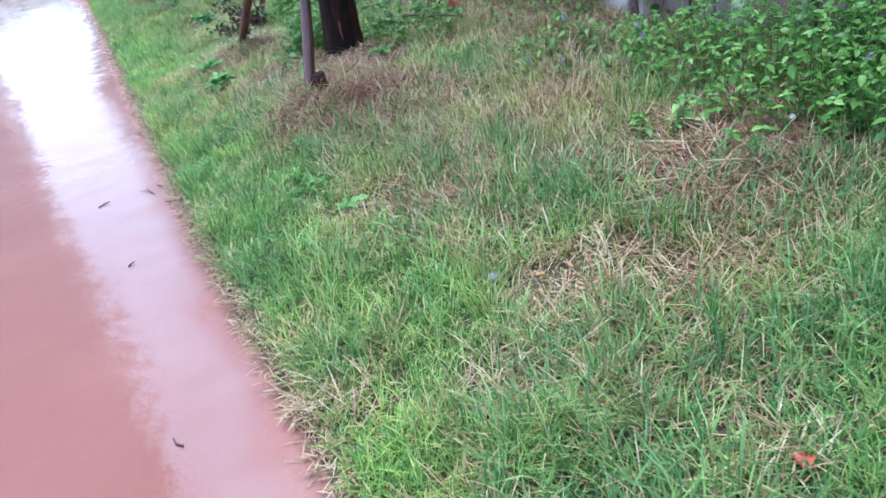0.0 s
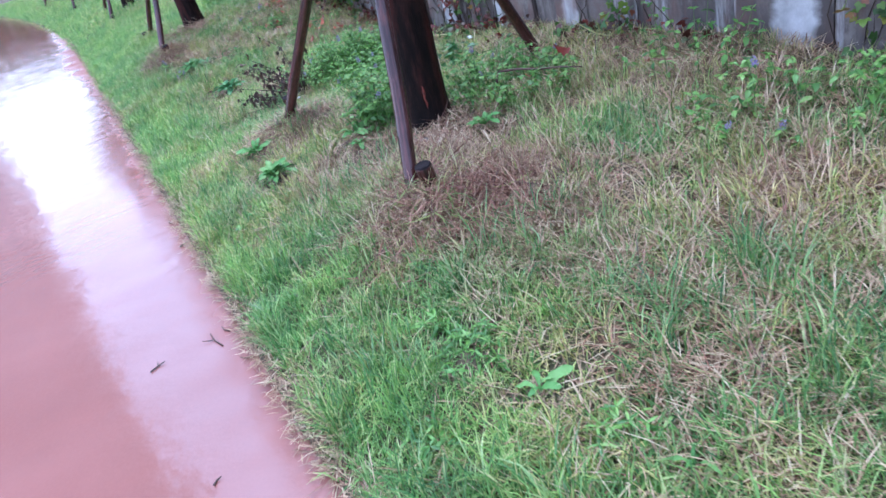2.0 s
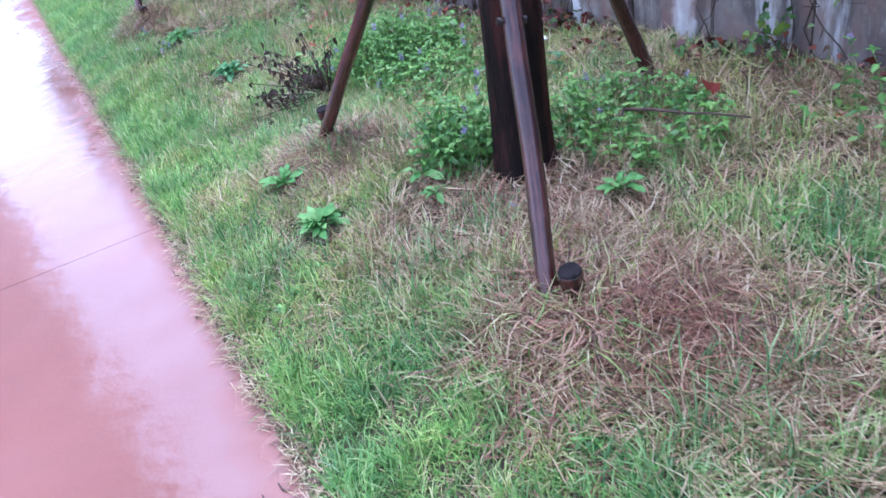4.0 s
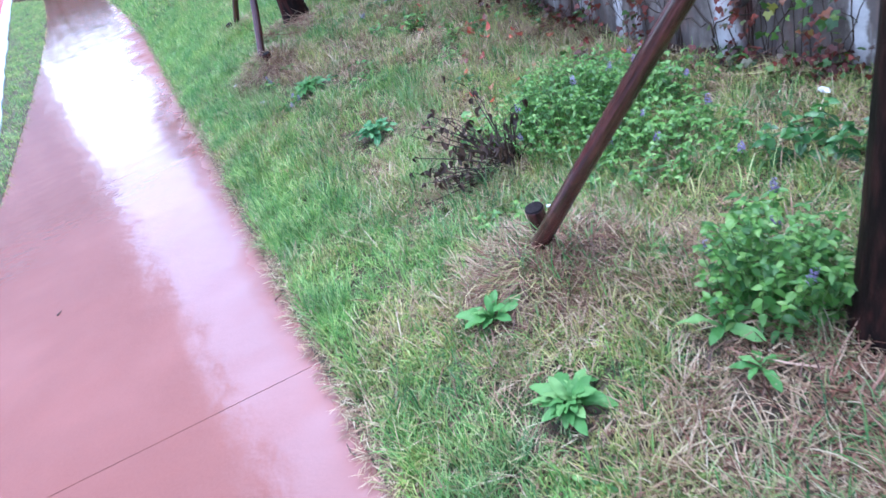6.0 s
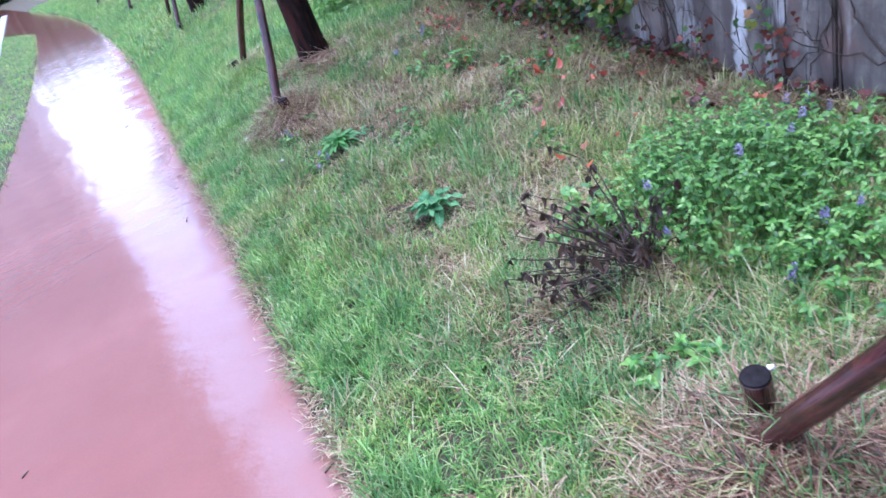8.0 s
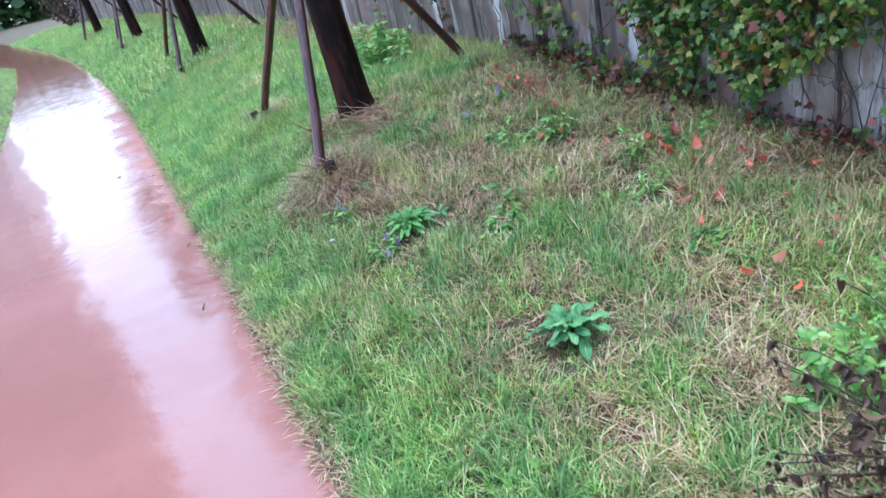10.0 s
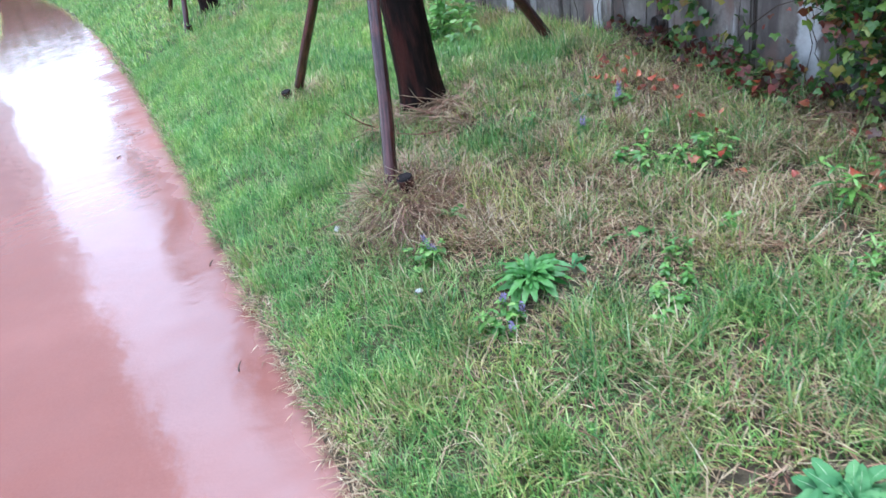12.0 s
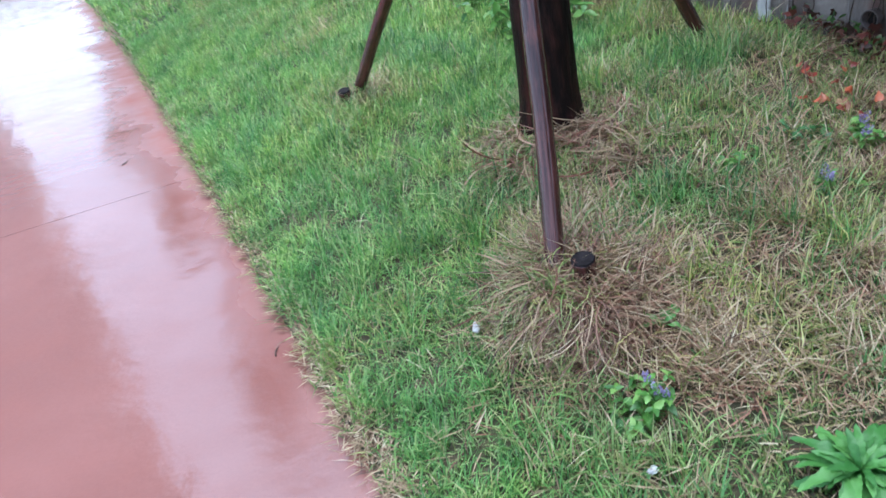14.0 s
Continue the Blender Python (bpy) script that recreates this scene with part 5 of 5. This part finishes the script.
# turf kept low by the flat weeds and the chips
CLEAR = ((1.55, 2.45, 0.13), (1.90, 5.08, 0.20), (1.87, 10.54, 0.20), (1.245, 5.58, 0.16), (1.27, 6.05, 0.12), (1.62, 5.32, 0.12), (1.66, 5.48, 0.12), (1.58, 6.56, 0.12), (1.575, 7.99, 0.17), (1.512, 9.08, 0.17), (1.66, 9.02, 0.1), (1.865, 9.05, 0.1), (1.25, 3.36, 0.10), (2.00, 4.77, 0.13), (1.32, 9.47, 0.09), (1.34, 8.99, 0.10), (1.80, 8.77, 0.14), (2.36, 9.23, 0.12), (2.22, 9.40, 0.11), (2.31, 8.50, 0.12), (2.24, 9.46, 0.1), (2.4, 9.26, 0.1), (2.29, 8.48, 0.12), (1.22, 3.62, 0.1))


def bare(x, y):
    """0..1: how worn the turf is."""
    u = x - edge_r(y) + 0.75
    n = 0.62 * vnoise(x, y, 0.24, 81) + 0.38 * vnoise(x, y, 0.09, 82)
    on = sstep(1.0, 1.5, u) * (1 - 0.7 * sstep(9.8, 10.8, y))
    return sstep(0.54, 0.68, n) * on


def blades(name, label, count, x0, x1, y0, y1, rng, tall=1.0, wide=1.0, per_tuft=7, dry_shift=0.0, flat=0.0, only=None, accept=None):
    """x0, x1 count from the path's edge. Every blade bends from root to tip."""
    n_t = count // per_tuft
    ty = rng.uniform(y0, y1, n_t)
    tu = rng.uniform(x0, x1, n_t)
    tx = tu + edge_r(ty)
    if accept is not None:
        keep = accept(tx, ty, rng)
        tx, ty = tx[keep], ty[keep]
    if only is None:
        keep = rng.random(len(tx)) > 0.62 * bare(tx, ty)
        tx, ty = tx[keep], ty[keep]
    n_t = len(tx)
    d = dryness(tx, ty) + dry_shift + rng.normal(0, 0.10, n_t)
    x = np.repeat(tx, per_tuft)
    y = np.repeat(ty, per_tuft)
    n = len(x)
    spin = rng.random(n) * 6.283
    off = np.abs(rng.normal(0, 0.016, n)) * wide
    x, y = x + off * np.cos(spin), y + off * np.sin(spin)
    dry = np.repeat(d, per_tuft) + rng.normal(0, 0.17, n)
    slot = np.digitize(dry, (0.26, 0.43, 0.60, 0.92))
    slot = np.where((slot == 4) & (rng.random(n) < 0.6), 5, slot)
    if only is not None:
        slot = np.full(n, only)
    dead = (slot >= 3) & (slot <= 5)
    vig = np.repeat(rng.uniform(0.5, 1.2, n_t) * (0.65 + 0.75 * vnoise(tx, ty, 0.17, 61)), per_tuft)
    room = np.ones(n)
    for cx, cy, r in CLEAR:
        room = room - 0.72 * np.exp(-(((x - cx) ** 2 + (y - cy) ** 2) / r**2) ** 2)
    vig = vig * np.clip(room, 0.2, 1)
    length = np.where(dead, rng.uniform(0.06, 0.15, n) * np.clip(room, 0.4, 1), rng.uniform(0.04, 0.115, n) * vig) * tall
    lean = np.where(dead, rng.uniform(0.75, 1.45, n), np.abs(rng.normal(0.55, 0.38, n)))
    lean = np.clip(lean + flat, 0, 1.5)
    sag = np.where(dead, rng.uniform(0.0, 0.3, n), rng.uniform(0.2, 0.9, n))
    wid = rng.uniform(0.0022, 0.0044, n) * wide * np.where(dead, 0.85, 1.0)
    yaw = spin + rng.normal(0, 0.7, n)
    root = np.stack([x, y, bank(x, y) - 0.004 + np.where(dead, rng.uniform(0, 0.03, n), 0)], -1)
    ahead = np.stack([np.cos(yaw), np.sin(yaw), 0 * yaw], -1)
    side = np.stack([-np.sin(yaw), np.cos(yaw), 0 * yaw], -1)
    up = np.array([0.0, 0, 1])
    l2 = np.clip(lean + sag, 0, 1.62)
    mid = root + (ahead * np.sin(lean)[:, None] + up * np.cos(lean)[:, None]) * (length * 0.55)[:, None]
    tip = mid + (ahead * np.sin(l2)[:, None] + up * np.cos(l2)[:, None]) * (length * 0.5)[:, None]
    tip[:, 2] = np.maximum(tip[:, 2], bank(tip[:, 0], tip[:, 1]) + 0.004)
    mid[:, 2] = np.maximum(mid[:, 2], bank(mid[:, 0], mid[:, 1]) + 0.008)
    w = (wid / 2)[:, None]
    v = np.stack([root - side * w * 0.8, root + side * w * 0.8, mid - side * w, mid + side * w, tip], 1).reshape(-1, 3)
    base = (np.arange(n) * 5)[:, None]
    f = np.stack([base + (0, 1, 2), base + (1, 3, 2), base + (2, 3, 4)], 1).reshape(-1, 3)
    me = tri_mesh(name, v, f, GRASS, np.repeat(slot, 3))
    return tagged(new(name, me), label, "grass", kind="stuff")


g = np.random.default_rng(77)
blades("grass", "wet green and straw-coloured grass on the bank", 265000, 0.028, 2.28, 0.9, 9.6, g, 0.9, 1.1)
blades("grass", "wet green grass behind the first stretch", 50000, 0.028, 2.28, -4.0, 0.9, g, 0.95, 1.3)
blades("grass", "lush green grass on the far bank", 150000, 0.0, 2.28, 9.6, 15.5, g, 0.95, 1.05)
blades("grass", "green grass beside the distant path", 110000, 0.0, 2.28, 15.5, 42, g, 1.2, 2.6)
blades("grass", "short green grass strip beyond the path", 90000, -PATH_W - 1.1, -PATH_W + 0.6, 9, 36, g, 0.7, 1.5, accept=lambda x, y, r: (x > kerb_x(y) + 0.02) & (x < edge_l(y) + 0.01))
blades("dry_grass", "dead straw matted between the green grass", 56000, 0.25, 2.28, 0.9, 12.5, g, 1.1, 1.0, 5, 0.3, 0.25, None, lambda x, y, r: r.random(len(x)) < 0.25 + 0.9 * dryness(x, y))
blades("grass", "long green grass tufts among short grass", 26000, 0.06, 2.1, 0.9, 3.4, g, 1.4, 1.25, 13, 0, 0.0, 6, lambda x, y, r: vnoise(x, y, 0.3, 71) + 0.5 * np.exp(-(((x - 1.85) / 0.5) ** 2) - ((y - 1.6) / 0.6) ** 2) > 0.52)
blades("grass", "long green grass tufts on the bank", 42000, 0.05, 2.0, 3.4, 12.5, g, 1.25, 1.15, 11, 0, 0.0, 6, lambda x, y, r: vnoise(x, y, 0.25, 72) > 0.53)
blades("dry_grass", "short reddish brown straw on worn turf", 24000, 0.2, 2.28, 0.9, 11, g, 0.75, 1.2, 5, 0, 0.6, 5, lambda x, y, r: r.random(len(x)) < 0.12 + 0.85 * bare(x, y))
blades("dry_grass", "pale broken straw on worn turf", 46000, 0.2, 2.28, 0.9, 11, g, 0.6, 1.15, 5, 0, 0.6, 3, lambda x, y, r: r.random(len(x)) < 0.10 + 0.7 * bare(x, y))
# dead fringe along the path's edge
blades("dry_grass", "pale dead grass fringe along the path edge", 17000, -0.02, 0.05, 0.9, 18, g, 0.42, 1.15, 4, 0, 0.35, 3, lambda x, y, r: r.random(len(x)) < 0.25 + 1.1 * vnoise(x, y, 0.09, 51))
blades("dry_grass", "brown dead roots along the path edge", 6000, -0.01, 0.04, 0.9, 18, g, 0.4, 0.9, 4, 0, 0.4, 4)
blades("grass", "green grass tips leaning over the path edge", 7000, 0.045, 0.12, 0.9, 20, g, 0.85, 1.1, 5, -0.1)


def straw_shape(bend, droop):
    """A thin blade of dead grass, curved sideways and down."""
    v, f = leaf_shape(0.036, -droop, 0.0, 0.35, 6)
    v[:, 1] += bend * v[:, 0] ** 2
    return v, f


STRAWS = [straw_shape(*bd) for bd in ((0.4, 0.25), (-0.45, 0.4), (0.15, 0.6), (-0.8, 0.3), (0.75, 0.2))]


def straw_heap(x, y, r, n, label, seed, slots=(3, 4), long=1.0, rise=0.05):
    """Cut straw heaped round a prop's foot, lying in wisps."""
    rng = np.random.default_rng(seed)
    wisps = max(6, n // 22)
    wq, wa = np.sqrt(rng.random(wisps)) * r * rng.uniform(0.7, 1.3, wisps), rng.random(wisps) * 6.283
    wyaw, pick = rng.random(wisps) * 6.283, rng.integers(0, wisps, n)
    px = x + wq[pick] * np.cos(wa[pick]) + rng.normal(0, 0.022, n)
    py = y + wq[pick] * np.sin(wa[pick]) + rng.normal(0, 0.022, n)
    q = np.hypot(px - x, py - y)
    yaw = wyaw[pick] + rng.normal(0, 0.75, n)
    pitch = rng.normal(0.10, 0.24, n)
    h = rise * np.exp(-((q / r) ** 2) * 2) * rng.random(n) + 0.010
    pos = np.stack([px, py, bank(px, py) + h], -1)
    kind, tone = rng.integers(0, len(STRAWS), n), np.asarray(slots)[(rng.integers(0, len(slots), wisps)[pick] + (rng.random(n) < 0.35) * rng.integers(0, 5, n)) % len(slots)]
    vs, fs, ss, base = [], [], [], 0
    for k, shape in enumerate(STRAWS):
        m = np.flatnonzero(kind == k)
        v, f = scatter(shape, pos[m], yaw[m], pitch[m], rng.normal(0, 0.5, len(m)), rng.uniform(0.03, 0.12, len(m)) * rng.choice((1.0, 1.0, 1.0, 1.5), len(m)) * long)
        vs.append(v), fs.append(f + base), ss.append(np.repeat(tone[m], len(shape[1])))
        base += len(v)
    v = np.concatenate(vs)
    v[:, 2] = np.maximum(v[:, 2], bank(v[:, 0], v[:, 1]) + 0.004)
    me = tri_mesh("straw_heap", v, np.concatenate(fs), GRASS, np.concatenate(ss))
    tagged(new("straw_heap", me), label, "straw", "straw heaps at the props", "stuff")


straw_heap(1.54, 4.40, 0.33, 3400, "reddish brown dead straw heaped round a prop and stake", 1, (5, 4, 4, 5, 5, 1), 1.0, 0.05)
straw_heap(1.74, 4.14, 0.27, 1900, "flattened reddish brown straw beside a stake", 11, (5, 4, 5, 4), 1.0, 0.015)
straw_heap(1.53, 6.13, 0.26, 2400, "dry brown straw heaped round a prop and stake", 2, (4, 4, 4, 4, 1), rise=0.03)
straw_heap(1.43, 9.93, 0.20, 1100, "mound of brown straw round a prop and stake", 3, (3, 4, 4, 2, 1, 3, 4), 1.0, 0.05)
straw_heap(1.78, 10.62, 0.20, 900, "long pale straw strewn before a tree trunk", 4, (3, 3, 5), 1.5, 0.02)
straw_heap(1.95, 10.40, 0.16, 420, "long pale straw beside a tree trunk", 12, (3, 3, 5), 1.5, 0.02)
straw_heap(1.58, 11.8, 0.18, 500, "thin straw round the foot of a prop", 6, (3, 2), 0.9, 0.05)
straw_heap(1.88, 5.0, 0.30, 1300, "dead stalks round the foot of a tree", 7, (3, 5, 5, 4), 1.0, 0.008)
straw_heap(2.72, 5.34, 0.22, 500, "dry straw at the foot of a prop by the wall", 8, (3, 4), 1.0, 0.04)
straw_heap(1.66, 5.40, 0.16, 260, "bare dead stems below a bushy herb", 9, (3, 4), 1.1, 0.05)
straw_heap(2.26, 2.50, 0.30, 1900, "brown dead straw below the herb clump", 10, (5, 4, 4, 3), 1.2, 0.05)


def tussock(x, y, r, n, label, seed, slots, long=(0.14, 0.28), way=None, spread=3.2, crest=0.06):
    """Long dead and green blades that rise from one crown and arch over to the ground."""
    rng = np.random.default_rng(seed)
    a = rng.random(n) * 6.283 if way is None else way + rng.normal(0, spread, n)
    q = np.abs(rng.normal(0, r, n))
    px, py = x + q * np.cos(a), y + q * np.sin(a)
    a = a + rng.normal(0, 0.95, n)
    length, rise, wid = rng.uniform(*long, n), rng.uniform(0.15, 1.15, n), rng.uniform(0.0012, 0.0024, n)
    z0 = bank(px, py) + crest * np.exp(-((q / (1.6 * r)) ** 2)) * rng.random(n)
    twist = rng.normal(0, 1.1, n)
    rows = []
    for k in range(6):
        s = k / 5
        ang = a + twist * s * s
        run = length * s * np.cos(rise * (1 - 0.4 * s))
        vx, vy = px + run * np.cos(ang), py + run * np.sin(ang)
        vz = np.maximum(z0 + length * (np.sin(rise) * s - (0.55 + 0.5 * np.sin(rise)) * s * s), bank(vx, vy) + 0.008 + 0.01 * rng.random(n))
        w = wid * (1 - 0.85 * s**2)
        rows += [np.stack([vx - w * np.sin(ang), vy + w * np.cos(ang), vz], -1), np.stack([vx + w * np.sin(ang), vy - w * np.cos(ang), vz], -1)]
    v = np.stack(rows, 1).reshape(-1, 3)
    one = np.array([(2 * k + i, 2 * k + j, 2 * k + l) for k in range(5) for i, j, l in ((0, 1, 2), (1, 3, 2))])
    f = (one[None] + (np.arange(n) * 12)[:, None, None]).reshape(-1, 3)
    tone = np.asarray(slots)[rng.integers(0, len(slots), n)]
    tagged(new("tussock", tri_mesh("tussock", v, f, GRASS, np.repeat(tone, 10))), label, "grass", "tussocks at the props", "stuff")


tussock(2.10, 10.50, 0.04, 170, "pale clump of dead stalks beside a tree trunk", 6, (3, 3, 5), (0.06, 0.17), crest=0.05)
tussock(1.34, 9.85, 0.09, 620, "tussock of brown and green blades draped round a stake", 1, (4, 4, 3, 3, 2, 1, 1), (0.09, 0.22), crest=0.05)
tussock(1.40, 9.77, 0.09, 420, "reddish brown dead blades hanging over a straw mound", 2, (4, 4, 4, 3), (0.10, 0.24), -1.7, 0.9, 0.05)
tussock(1.46, 6.13, 0.12, 420, "long dead blades lying beside the foot of a prop", 3, (4, 4, 4, 2), (0.10, 0.24), 3.6, 0.9, 0.03)
tussock(1.62, 6.10, 0.12, 380, "brown dead blades matted below a prop", 5, (4, 4, 4, 3), (0.10, 0.22), -1.2, 1.2, 0.03)
tussock(1.52, 4.40, 0.12, 420, "long reddish dead blades bent over a stake", 4, (5, 5, 4, 3, 2), (0.10, 0.24), -1.6, 1.6, 0.04)
srng = np.random.default_rng(9)
for k in range(9):
    yy = 4.2 + k * 0.78 + float(srng.uniform(-0.15, 0.15))
    straw_heap(2.86, yy, 0.26, 420, "dry straw and dead grass along the wall foot", 20 + k, (3, 4, 4, 2), 1.2, 0.09)
